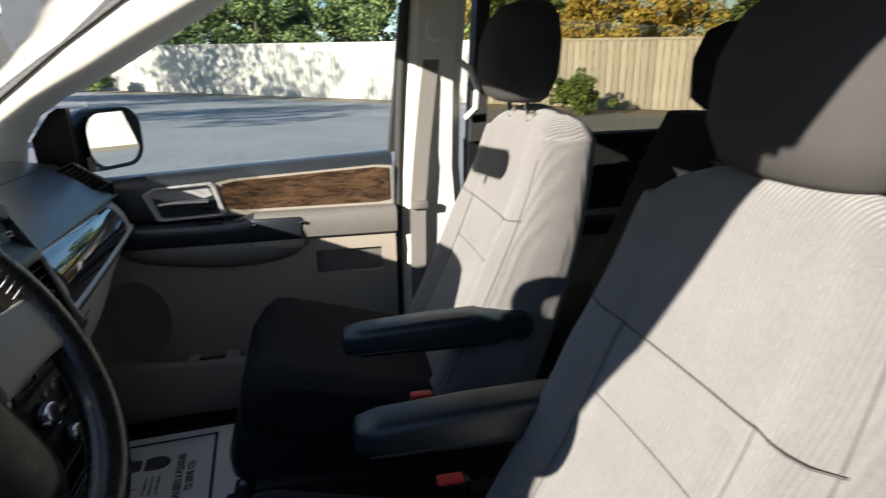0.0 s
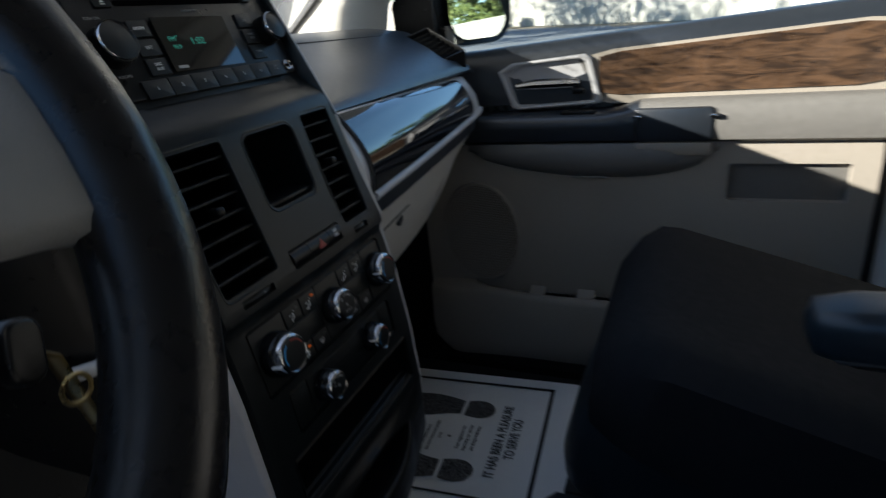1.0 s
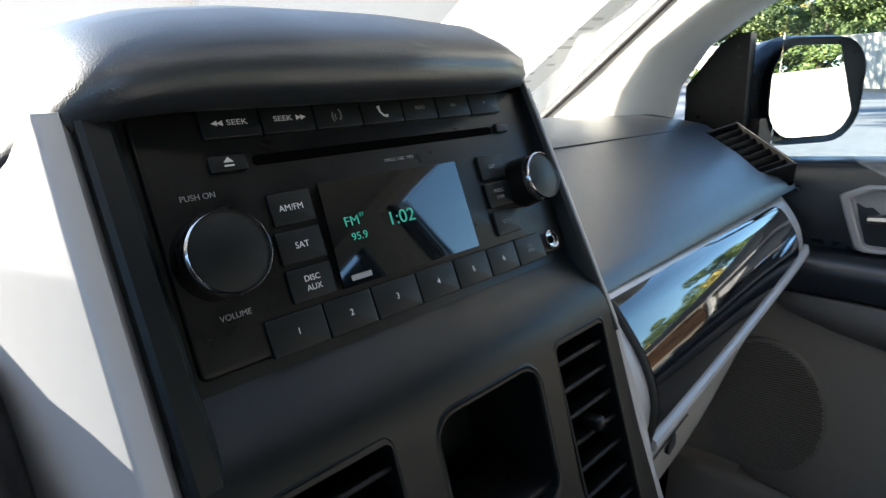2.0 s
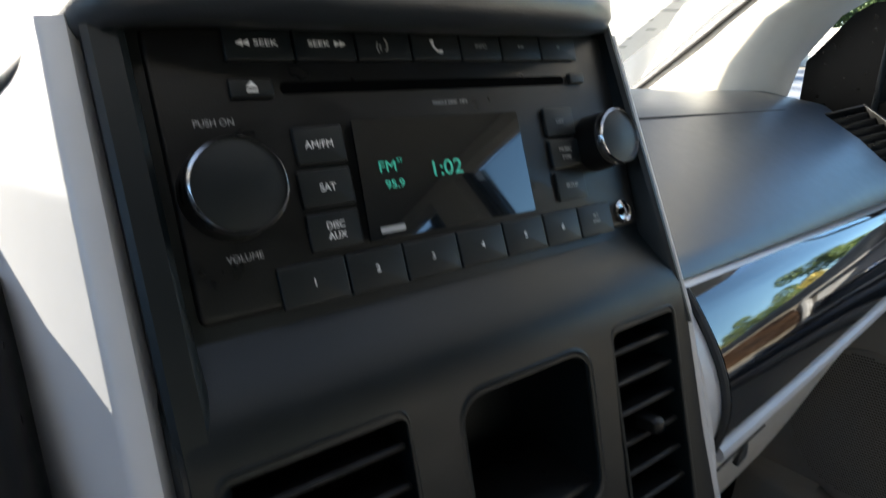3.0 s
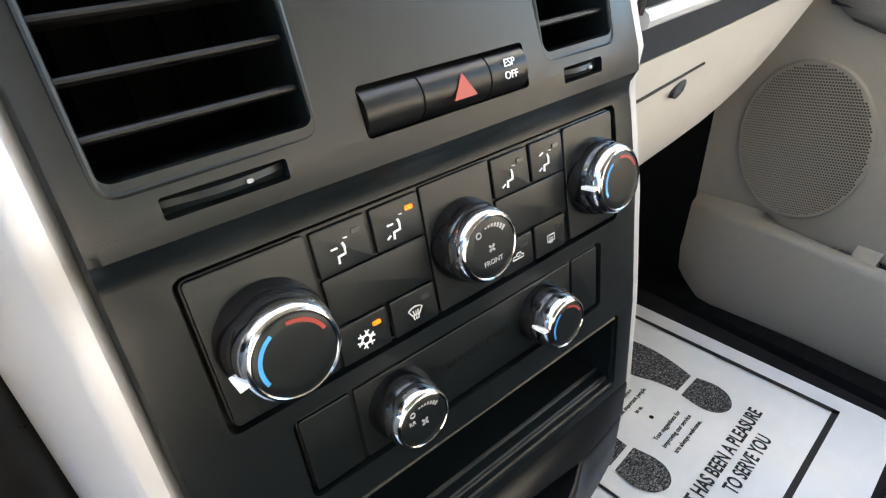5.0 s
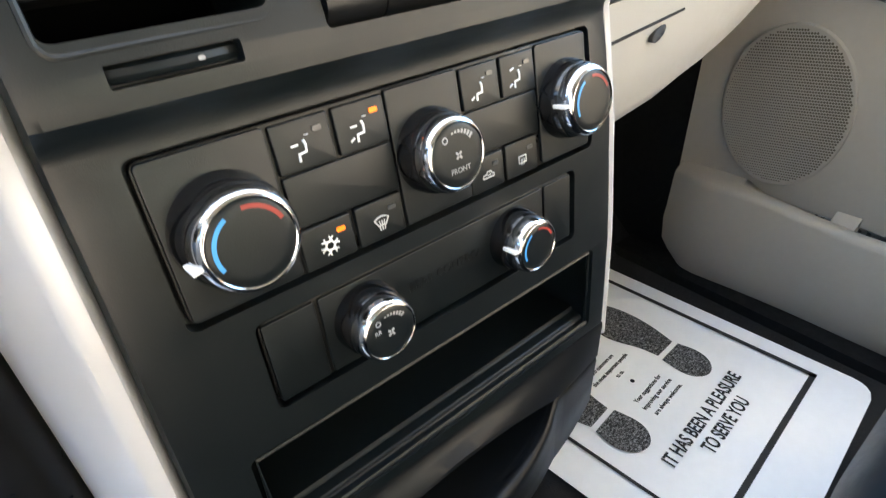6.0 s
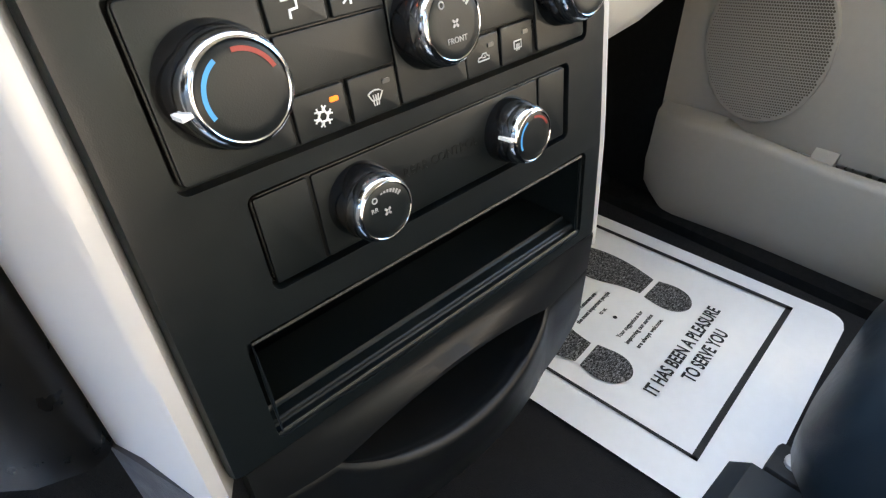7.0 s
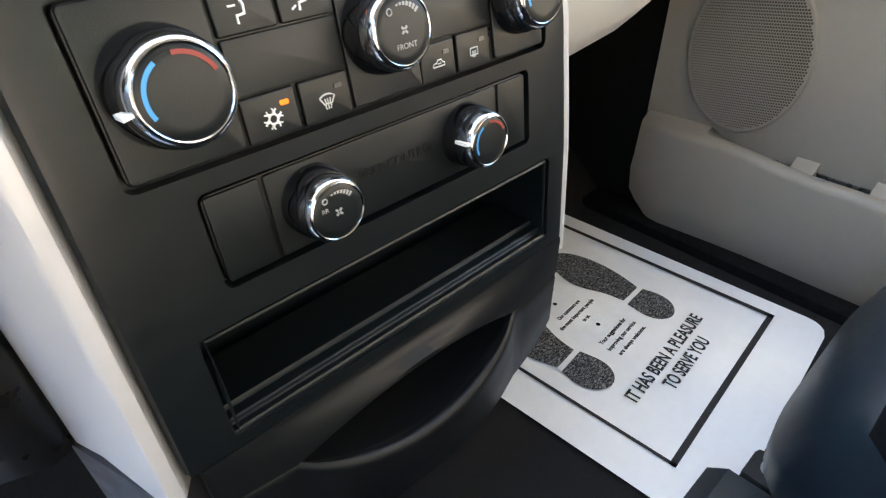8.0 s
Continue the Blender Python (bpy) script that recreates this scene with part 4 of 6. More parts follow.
    for x0, x1 in ((-0.109, -0.071), (0.0665, 0.0915)):
        cx, w = (x0 + x1) / 2, x1 - x0
        wheel = part("vent_wheel", tube([on_face(cx - w / 2 + w * k / 16, 1.0335, -0.006 + 0.0035 * math.sin(math.pi * k / 16)) @ Vector((0, 0, 0)) for k in range(17)], 0.0028, 8), STACK, d, "ridged vent thumbwheel")
        part("marker", slab(rrect(0.0022, 0.0014, 0.0006), 0.0003, m=on_face(cx + w * 0.18, 1.0337, 0.0005)), GREYMARK, wheel)
    # storage slot: stepped lip inside its lower edge
    steps = ((-0.0006, 0.8190), (-0.0006, 0.8218), (-0.0016, 0.8228), (-0.0050, 0.8230), (-0.0058, 0.8238), (-0.0060, 0.8250), (-0.0070, 0.8258), (-0.0125, 0.8262), (-0.0135, 0.8270), (-0.0140, 0.8285), (-0.0500, 0.8290), (-0.0500, 0.8190))
    part("slot_sill", loft([[on_face(x, z, off) @ Vector((0, 0, 0)) for off, z in steps] for x in (-0.1112, 0.0, 0.1137)]), STACK, d, "stepped sill of the storage slot", sharp=30)
    loop = [on_face(x, z, -0.0015) @ Vector((0, 0, 0)) for x, z in ((-0.1090, 0.8230), (-0.1090, 0.8500), (-0.1090, 0.8770), (0.0, 0.8770), (0.1115, 0.8770), (0.1115, 0.8500), (0.1115, 0.8230), (0.0, 0.8230))]
    part("slot_rim", tube(loop, 0.0011, 6, closed=True), STACK, d)
    # drawer with a bowed pull
    rings = []
    for k in range(33):
        x = -0.131 + 0.262 * k / 32
        u = x / 0.131
        b = max(0.0, 1 - u * u)
        e = max(0.0, 1 - ((x + 0.006) / 0.083) ** 2)
        q = e ** 0.6
        zu = 0.779 + 0.017 * e
        zl = 0.777 - 0.021 * e
        yt = -0.010 - 0.010 * b
        yl = yt - 0.016 * q
        low = 0.664 + 0.040 * (1 - b) ** 2
        rings.append([(x, -0.0085, 0.8125), (x, -0.0102, 0.8120), (x, -0.0106, 0.8105), (x, -0.0108, 0.8085), (x, 0.4 * yt - 0.0066, 0.8045), (x, yt - 0.0006, zu + 0.005), (x, yt - 0.0008, zu + 0.002), (x, yt + 0.003 + 0.004 * q, zu - 0.001), (x, yt + 0.004 + 0.040 * q, zu - 0.004 - 0.004 * q), (x, yt + 0.003 + 0.034 * q, zl + 0.004 - 0.010 * q),
                      (x, yl + 0.006 + 0.010 * q, zl - 0.005 * q), (x, yl + 0.005 + 0.004 * q, zl + 0.0008), (x, yl + 0.004 + 0.002 * q, zl + 0.0026), (x, yl + 0.0022 + 0.0010 * q, zl + 0.0034), (x, yl + 0.0005, zl + 0.0018), (x, yl - 0.0004, zl - 0.002), (x, yl - 0.0002, zl - 0.008), (x, yt - 0.013 * q - 0.002 * b, zl - 0.024), (x, yt - 0.006 * q - 0.002 * b, 0.4 * zl + 0.6 * low), (x, yt + 0.008, low + 0.022), (x, yt + 0.022, low + 0.004), (x, 0.03, low), (x, 0.06, low), (x, 0.06, 0.8125)])
    part("drawer", loft(rings), DRAWER, d, "bowed drawer front with finger pull", sharp=50)
    return d


build_stack()


def build_radio():
    d = thing("car_radio", "black car radio with two chrome-ringed knobs and a clock display", "car radio", (0, 0.09, 1.24))
    fx0, fx1 = -0.1155, 0.1050
    cz = 1.241
    part("faceplate", slab(rrect(fx1 - fx0, 0.0985, 0.003), 0.006, 0.0015, m=on_face((fx0 + fx1) / 2, cz, -0.003)), SATIN, d, "satin black faceplate")

    def key(x0, x1, z0, z1, name="key", proud=0.0015, mat=STACK):
        return part(name, slab(rrect(x1 - x0 - 0.0008, (z1 - z0) * 1.06 - 0.0008, 0.0008), 0.0022, 0.0006, m=on_face((x0 + x1) / 2, (z0 + z1) / 2, 0.003 + proud - 0.0017)), mat, d)

    def mark(text, x, z, h, parent, off=0.0050, mat=WHITE, width=None):
        words(text, h, on_face(x, z, off), mat, parent, width)

    edges = (-0.091, -0.066, -0.041, -0.016, 0.009, 0.0320, 0.0565, 0.081)
    for i, (a, b) in enumerate(zip(edges, edges[1:])):
        k = key(a, b, 1.275, 1.2875)
        c = (a + b) / 2
        if i in (0, 1):
            mark("SEEK", c + (0.0025 if i == 0 else -0.0025), 1.281, 0.0022, k, width=0.0085)
            for o in (0.0, 0.0022):
                t = [(-0.0012, 0.0), (0.0012, 0.0011), (0.0012, -0.0011)] if i == 0 else [(0.0012, 0.0), (-0.0012, -0.0011), (-0.0012, 0.0011)]
                part("arrow", slab(t, 0.0003, m=on_face(c + (-0.0068 + o if i == 0 else 0.0048 + o), 1.281, 0.0050)), WHITE, k)
        elif i == 2:
            part("icon", tube([on_face(c + 0.0014 * math.cos(a2), 1.281 + 0.0024 * math.sin(a2), 0.0040) @ Vector((0, 0, 0.0010)) for a2 in (1.2, 0.3, -0.6, -1.4)], 0.0004, 6), GREYMARK, k, "voice mark")
            for o in (0.002, 0.0035):
                part("icon", tube([on_face(c - o * math.cos(a2), 1.280 + o * math.sin(a2), 0.0040) @ Vector((0, 0, 0.0010)) for a2 in (0.6, 0, -0.6)], 0.0003, 6), GREYMARK, k)
        elif i == 3:
            part("icon", tube([on_face(c - 0.0022, 1.2832, 0.0051) @ Vector((0, 0, 0)), on_face(c - 0.0016, 1.2805, 0.0051) @ Vector((0, 0, 0)), on_face(c + 0.0002, 1.2788, 0.0051) @ Vector((0, 0, 0)), on_face(c + 0.0022, 1.2786, 0.0051) @ Vector((0, 0, 0))], [0.0009, 0.0005, 0.0005, 0.0009], 8), WHITE, k, "telephone mark")
        elif i == 4:
            mark("INFO", c, 1.281, 0.0020, k, mat=GREYMARK)
        else:
            mark("RW" if i == 5 else "FF", c, 1.281, 0.0016, k, mat=GREYMARK)
    # flat plate on the face, its black painted for the shade within the slot
    part("disc_slot", slab(rrect(0.143, 0.0042, 0.0018), 0.0008, m=on_face(-0.002, 1.2665, 0.0026)), PIT, d, "disc slot")
    ej = key(-0.092, -0.076, 1.263, 1.270, "eject_key")
    part("icon", slab([(0, 0.0017), (-0.002, -0.0004), (0.002, -0.0004)], 0.0003, m=on_face(-0.084, 1.267, 0.0050)), WHITE, ej, "eject mark")
    part("icon", slab(rrect(0.004, 0.0007, 0.0003), 0.0003, m=on_face(-0.084, 1.2654, 0.0050)), WHITE, ej)
    part("slot_end", slab(rrect(0.010, 0.0052, 0.001), 0.0028, 0.0008, m=on_face(0.0775, 1.2670, 0.0026)), STACK, d)
    mark("SINGLE DISC  MP3", -0.001, 1.2590, 0.0016, d, 0.0036, GREYMARK, 0.018)
    # display behind glossy glass
    glass_face = on_face(0, 1.2322, 0.0034) @ pose(0, 0, 0, 0, 2.6, 0)
    disp = part("display", slab([(-0.0525, -0.0230), (0.0455, -0.0230), (0.0480, 0.0230), (-0.0505, 0.0230)], 0.0012, m=glass_face), SCREEN, d, "dark glossy display")
    for text, x, z, h, w in (("FM", -0.0390, 0.0041, 0.0042, 0.0074), ("ST", -0.0330, 0.0062, 0.0016, 0.0026), ("95.9", -0.0370, -0.0028, 0.0033, 0.0085), ("1:02", -0.0110, 0.0011, 0.0062, 0.0150)):
        words(text, h, glass_face @ Matrix.Translation((x, z, 0.0014)), GREEN, disp, w, "lettering")
    part("brand_bar", slab(rrect(0.011, 0.0024, 0.0004), 0.0002, m=glass_face @ Matrix.Translation((-0.042, -0.0196, 0.0013))), GREYMARK, disp)
    # side keys
    for text, z in (("AM/FM", 1.2465), ("SAT", 1.2318), ("DISC\nAUX", 1.2170)):
        k = key(-0.0750 if z < 1.24 else -0.0735, -0.0535, z - 0.0068, z + 0.0068)
        if "\n" in text:
            for part_text, dz in zip(text.split("\n"), (0.0018, -0.0018)):
                mark(part_text, -0.0640, z + dz, 0.0024, k)
        else:
            mark(text, -0.0640, z, 0.0026, k)
    for text, z in (("LIST", 1.2475), ("MUSIC\nTYPE", 1.2330), ("SETUP", 1.2185)):
        k = key(0.0500, 0.0700, z - 0.0068, z + 0.0068)
        if "\n" in text:
            for part_text, dz in zip(text.split("\n"), (0.0018, -0.0018)):
                mark(part_text, 0.0600, z + dz, 0.0020, k, mat=GREYMARK)
        else:
            mark(text, 0.0600, z, 0.0020, k, mat=GREYMARK)
    cols = (-0.0890, -0.0630, -0.0385, -0.0125, 0.0125, 0.0370, 0.0600, 0.0840)
    for i, (a, b) in enumerate(zip(cols, cols[1:])):
        k = key(a, b, 1.1935, 1.2085, "preset_key")
        if i < 6:
            mark(str(i + 1), (a + b) / 2, 1.2010, 0.0027, k)
        else:
            mark("SET", (a + b) / 2, 1.2028, 0.0017, k, mat=GREYMARK)
            mark("RND", (a + b) / 2, 1.2000, 0.0017, k, mat=GREYMARK)
    jk = part("jack", lathe([(0.0058, 0), (0.0058, 0.0022), (0.0050, 0.0028), (0.0042, 0.0022), (0.0040, 0.0008), (0.0022, 0.0008), (0.0, 0.0008)], 20, m=on_face(0.0930, 1.2020, 0.0028)), CHROME, d, "ringed audio jack")
    # flat disc, painted black for the shade down the jack
    part("hole", lathe([(0.0, 0.0009), (0.0025, 0.0009), (0.0025, 0.0012), (0.0, 0.0012)], 12, m=on_face(0.0930, 1.2020, 0.0028)), PIT, jk)
    mark("PUSH ON", -0.0985, 1.2562, 0.0022, d, 0.0033, GREYMARK)
    mark("VOLUME", -0.0975, 1.2135, 0.0022, d, 0.0033, GREYMARK)

    def radio_knob(x, z, r, h, label):
        m = on_face(x, z, 0.002)
        k = part("knob", lathe([(0.0, 0), (r * 1.04, 0), (r * 1.02, 0.003), (r * 0.97, h - 0.003), (0.0, h - 0.003)], 40, m=m), SATIN, d, label)
        part("ring", lathe([(r * 0.97, h - 0.0050), (r * 1.0, h - 0.0038), (r * 1.0, h - 0.0018), (r * 0.97, h - 0.0003), (r * 0.93, h + 0.0002), (r * 0.905, h - 0.0010), (r * 0.905, h - 0.004)], 48, m=m), CHROME, k, "chrome ring")
        part("cap", lathe([(r * 0.91, h - 0.003), (r * 0.91, h - 0.0010), (r * 0.6, h - 0.0002), (0.0, h + 0.0002)], 40, m=m), STACK, k)
    radio_knob(-0.0980, 1.2345, 0.0160, 0.016, "volume knob with chrome ring")
    radio_knob(0.0832, 1.2360, 0.0138, 0.018, "tuning knob with chrome ring")


build_radio()


def dial(parent, x, z, r, h, label, temp=True, pointer=None):
    """A climate knob: black skirt, chrome collar, dark cap."""
    m = on_face(x, z, -0.003)
    k = part("dial", lathe([(0.0, 0), (r * 1.17, 0), (r * 1.16, 0.004), (r * 1.13, h * 0.40), (r * 1.06, h * 0.62), (r * 0.98, h * 0.70), (0.0, h * 0.70)], 44, m=m), SKIRT, parent, label)
    part("collar", lathe([(r * 1.05, h * 0.60), (r * 1.06, h * 0.64), (r * 1.035, h * 0.80), (r * 0.98, h * 0.93), (r * 0.92, h * 0.985), (r * 0.87, h), (r * 0.845, h * 0.985), (r * 0.84, h * 0.75)], 52, m=m), CHROME, k, "chrome collar")
    part("cap", lathe([(r * 0.85, h * 0.8), (r * 0.85, h * 0.965), (r * 0.80, h * 0.992), (r * 0.6, h), (0.0, h)], 44, m=m), STACK, k, "dark cap")

    def arc(a0, a1, rad, w, mat, name):
        pts = []
        n = 14
        for i in range(n + 1):
            a = radians(a0 + (a1 - a0) * i / n)
            pts.append(((rad + w / 2) * math.cos(a), (rad + w / 2) * math.sin(a)))
        for i in range(n, -1, -1):
            a = radians(a0 + (a1 - a0) * i / n)
            pts.append(((rad - w / 2) * math.cos(a), (rad - w / 2) * math.sin(a)))
        bm = bmesh.new()
        vs = [bm.verts.new(m @ Vector((u, v, h + 0.0003))) for u, v in pts]
        half = n + 1
        for i in range(n):
            bm.faces.new((vs[i], vs[i + 1], vs[2 * half - 2 - i], vs[2 * half - 1 - i]))
        part(name, bm, mat, k)
    if temp:
        arc(205, 120, r * 0.70, r * 0.085, BLUE, "cold_mark")
        arc(92, 22, r * 0.70, r * 0.085, REDMARK, "hot_mark")
    else:
        for a in range(7):
            arc(106 - 10 * a, 99 - 10 * a, r * 0.62, r * (0.05 + 0.018 * a), GREYMARK, "speed_mark")
        part("off_mark", tube([m @ Vector((r * 0.62 * math.cos(2.25) + r * 0.08 * math.cos(a), r * 0.62 * math.sin(2.25) + r * 0.08 * math.sin(a), h + 0.0002)) for a in [2 * math.pi * i / 12 for i in range(12)]], 0.0003, 5, closed=True), GREYMARK, k)
        for a in range(4):
            part("fan_mark", slab(rrect(0.0016, 0.0010, 0.0004), 0.0003, m=m @ Matrix.Translation((0, 0.0, h)) @ pose(0, 0, 0, 0, 0, 45 + 90 * a) @ Matrix.Translation((0.0012, 0, 0))), GREYMARK, k)
    if pointer is not None:
        part("pointer", slab([(r * 0.88, -0.0006), (r * 1.15, -0.0008), (r * 1.15, 0.0008), (r * 0.88, 0.0006)], h * 0.40, 0.0003, m=m @ Matrix.Translation((0, 0, h * 0.56)) @ pose(0, 0, 0, 0, 0, pointer)), WHITE, k, "white pointer")
    return k, m, h


def climate_key(parent, x0, x1, z0, z1, icon, lit=None):
    c, zc = (x0 + x1) / 2, (z0 + z1) / 2
    k = part("key", slab(rrect(x1 - x0 - 0.0010, z1 - z0 - 0.0006, 0.0008), 0.0030, 0.0006, m=on_face(c, zc, -0.0032)), STACK, parent)

    size = 0.78 if icon in ("screen", "rear", "car") else 0.95
    ink = KEYMARK if icon in ("screen", "rear", "car") else WHITE

    def stroke(pts, r=0.00042):
        part("icon", tube([on_face(c + size * u, zc + size * v - 0.0012, 0.0000) @ Vector((0, 0, 0)) for u, v in pts], r * size, 6), ink, k)
    if icon in ("face", "feet", "bi", "mix"):
        stroke([(-0.0002, 0.0030), (0.0004, 0.0012), (0.0002, -0.0016), (-0.0030, -0.0020), (-0.0032, -0.0048)], 0.0006)
        stroke([(0.0016, 0.0046), (0.0016, 0.0044)], 0.0010)
        if icon in ("face", "bi"):
            stroke([(-0.0056, 0.0016), (-0.0026, 0.0016)])
        if icon in ("feet", "bi", "mix"):
            stroke([(-0.0066, -0.0040), (-0.0046, -0.0028)])
        if icon == "mix":
            stroke([(-0.0056, 0.0034), (-0.0030, 0.0044)])
    elif icon == "frost":
        for a in range(6):
            t = radians(60 * a + 15)
            stroke([(0.0022 * math.cos(t), 0.0022 * math.sin(t)), (0.0034 * math.cos(t), 0.0034 * math.sin(t))], 0.0007)
            stroke([(0.0043 * math.cos(t + g), 0.0043 * math.sin(t + g)) if g else (0.0032 * math.cos(t), 0.0032 * math.sin(t)) for g in (-0.22, 0, 0.22)], 0.0004)
        stroke([(0.0022 * math.cos(radians(60 * a)), 0.0022 * math.sin(radians(60 * a))) for a in range(7)], 0.0005)
    elif icon == "screen":
        stroke([(-0.0046, 0.0022), (-0.0024, 0.0033), (0.0, 0.0037), (0.0024, 0.0033), (0.0046, 0.0022), (0.0022, -0.0016), (0.0, -0.0012), (-0.0022, -0.0016), (-0.0046, 0.0022)])
        for u in (-0.0013, 0.0, 0.0013):
            stroke([(u, -0.0042), (u * 1.3, -0.0026), (u, -0.0006), (u * 1.3, 0.0014)], 0.0004)
    elif icon == "rear":
        stroke([(-0.0032, 0.0026), (0.0032, 0.0026), (0.0032, -0.0018), (-0.0032, -0.0018), (-0.0032, 0.0026)])
        for u in (-0.0012, 0.0, 0.0012):
            stroke([(u, -0.0032), (u, 0.0008)], 0.0003)
    elif icon == "car":
        stroke([(-0.0046, -0.0012), (-0.0040, 0.0006), (-0.0018, 0.0008), (-0.0006, 0.0024), (0.0022, 0.0024), (0.0030, 0.0008), (0.0046, 0.0004), (0.0046, -0.0014), (-0.0046, -0.0014)])
        stroke([(-0.0008, 0.0002), (0.0018, 0.0002), (0.0010, 0.0012)], 0.0003)
    if lit is not None:
        part("lamp", slab(rrect(0.0038, 0.0019, 0.0006), 0.0008, m=on_face(x1 - 0.0060, z1 - 0.0052, -0.0004)), AMBER if lit else SLATE, k, "amber lamp" if lit else "")


def build_climate():
    d = thing("climate_control", "black climate panel with three chrome-ringed dials", "climate control", (0, 0, 0.95))
    part("panel", slab(rrect(0.2215, 0.0600, 0.0035), 0.0022, 0.0006, m=on_face(-0.0022, 0.978, -0.0046)), SATIN, d)
    keys = [(-0.0675, -0.0430, 0.9875, 1.0065, "face", False), (-0.0420, -0.0180, 0.9875, 1.0065, "bi", True), (0.0215, 0.0450, 0.9875, 1.0065, "feet", False), (0.0460, 0.0690, 0.9875, 1.0065, "mix", False),
            (-0.0675, -0.0435, 0.9485, 0.9665, "frost", True), (-0.0425, -0.0185, 0.9485, 0.9665, "screen", False), (0.0205, 0.0425, 0.9485, 0.9660, "car", False), (0.0435, 0.0665, 0.9485, 0.9665, "rear", False)]
    for k in keys:
        climate_key(d, *k)
    for x0, x1 in ((-0.0675, -0.0180), (0.0215, 0.0690)):
        part("blank", slab(rrect(x1 - x0 - 0.001, 0.0205, 0.001), 0.0028, 0.0005, m=on_face((x0 + x1) / 2, 0.977, -0.0032)), STACK, d)
    for x0, x1 in ((-0.112, -0.0685), (0.0700, 0.1075)):
        part("blank", slab(rrect(x1 - x0, 0.0585, 0.002), 0.0026, 0.0005, m=on_face((x0 + x1) / 2, 0.978, -0.0032)), STACK, d)
    part("blank", slab(rrect(0.0380, 0.0585, 0.001), 0.0024, 0.0005, m=on_face(0.0018, 0.978, -0.0032)), STACK, d)
    dial(d, -0.0900, 0.9775, 0.0178, 0.0235, "temperature dial with blue and red marks", True, 188)
    k, m, h = dial(d, 0.0015, 0.9775, 0.0160, 0.0200, "fan dial with chrome collar", False)
    words("FRONT", 0.0022, m @ Matrix.Translation((0.0, -0.0062, h + 0.0002)), GREYMARK, k, 0.0105)
    dial(d, 0.0900, 0.9775, 0.0172, 0.0200, "temperature dial with blue and red marks", True, 176)


build_climate()


def build_rear_climate():
    d = thing("rear_climate_control", "black rear climate panel with two chrome-ringed dials", "climate control", (0, -0.003, 0.90))
    part("panel", slab(rrect(0.186, 0.0395, 0.0035), 0.0022, 0.0006, m=on_face(0.001, 0.9167, -0.0042)), SATIN, d)
    for x0, x1 in ((-0.0915, -0.0675), (-0.0665, 0.0700), (0.0710, 0.0930)):
        part("blank", slab(rrect(x1 - x0 - 0.0008, 0.0380, 0.0012), 0.0026, 0.0005, m=on_face((x0 + x1) / 2, 0.9167, -0.0032)), STACK, d)
    k, m, h = dial(d, -0.0455, 0.9170, 0.0142, 0.0205, "rear fan dial with chrome collar", False)
    words("RR", 0.0020, m @ Matrix.Translation((-0.0062, 0.0026, h + 0.0002)), GREYMARK, k)
    dial(d, 0.0460, 0.9170, 0.0142, 0.0205, "rear temperature dial with blue and red marks", True, 170)
    words("REAR CONTROL", 0.0045, on_face(0.001, 0.9185, -0.0004), SATIN, d, 0.046)


build_rear_climate()

# ---- passenger door ----
def door_x(y, z):
    """The inner face of the door trim: bowed in towards its front and its foot."""
    x = 0.798 + 0.042 * max(0, min(1, (z - 0.92) / 0.2))
    x -= 0.030 * max(0, y / 0.30) ** 1.6
    return x


def door_sheet(ys, zs, thick=0.05, off=0.0):
    """A trim panel over a grid of y (front to rear) and z; zs may be functions of y."""
    rings = []
    for y in ys:
        col = [z(y) if callable(z) else z for z in zs]
        front = [(door_x(y, z) - off, y, z) for z in col]
        back = [(door_x(y, z) - off + thick, y, z) for z in reversed(col)]
        rings.append(front + back)
    return loft(rings)


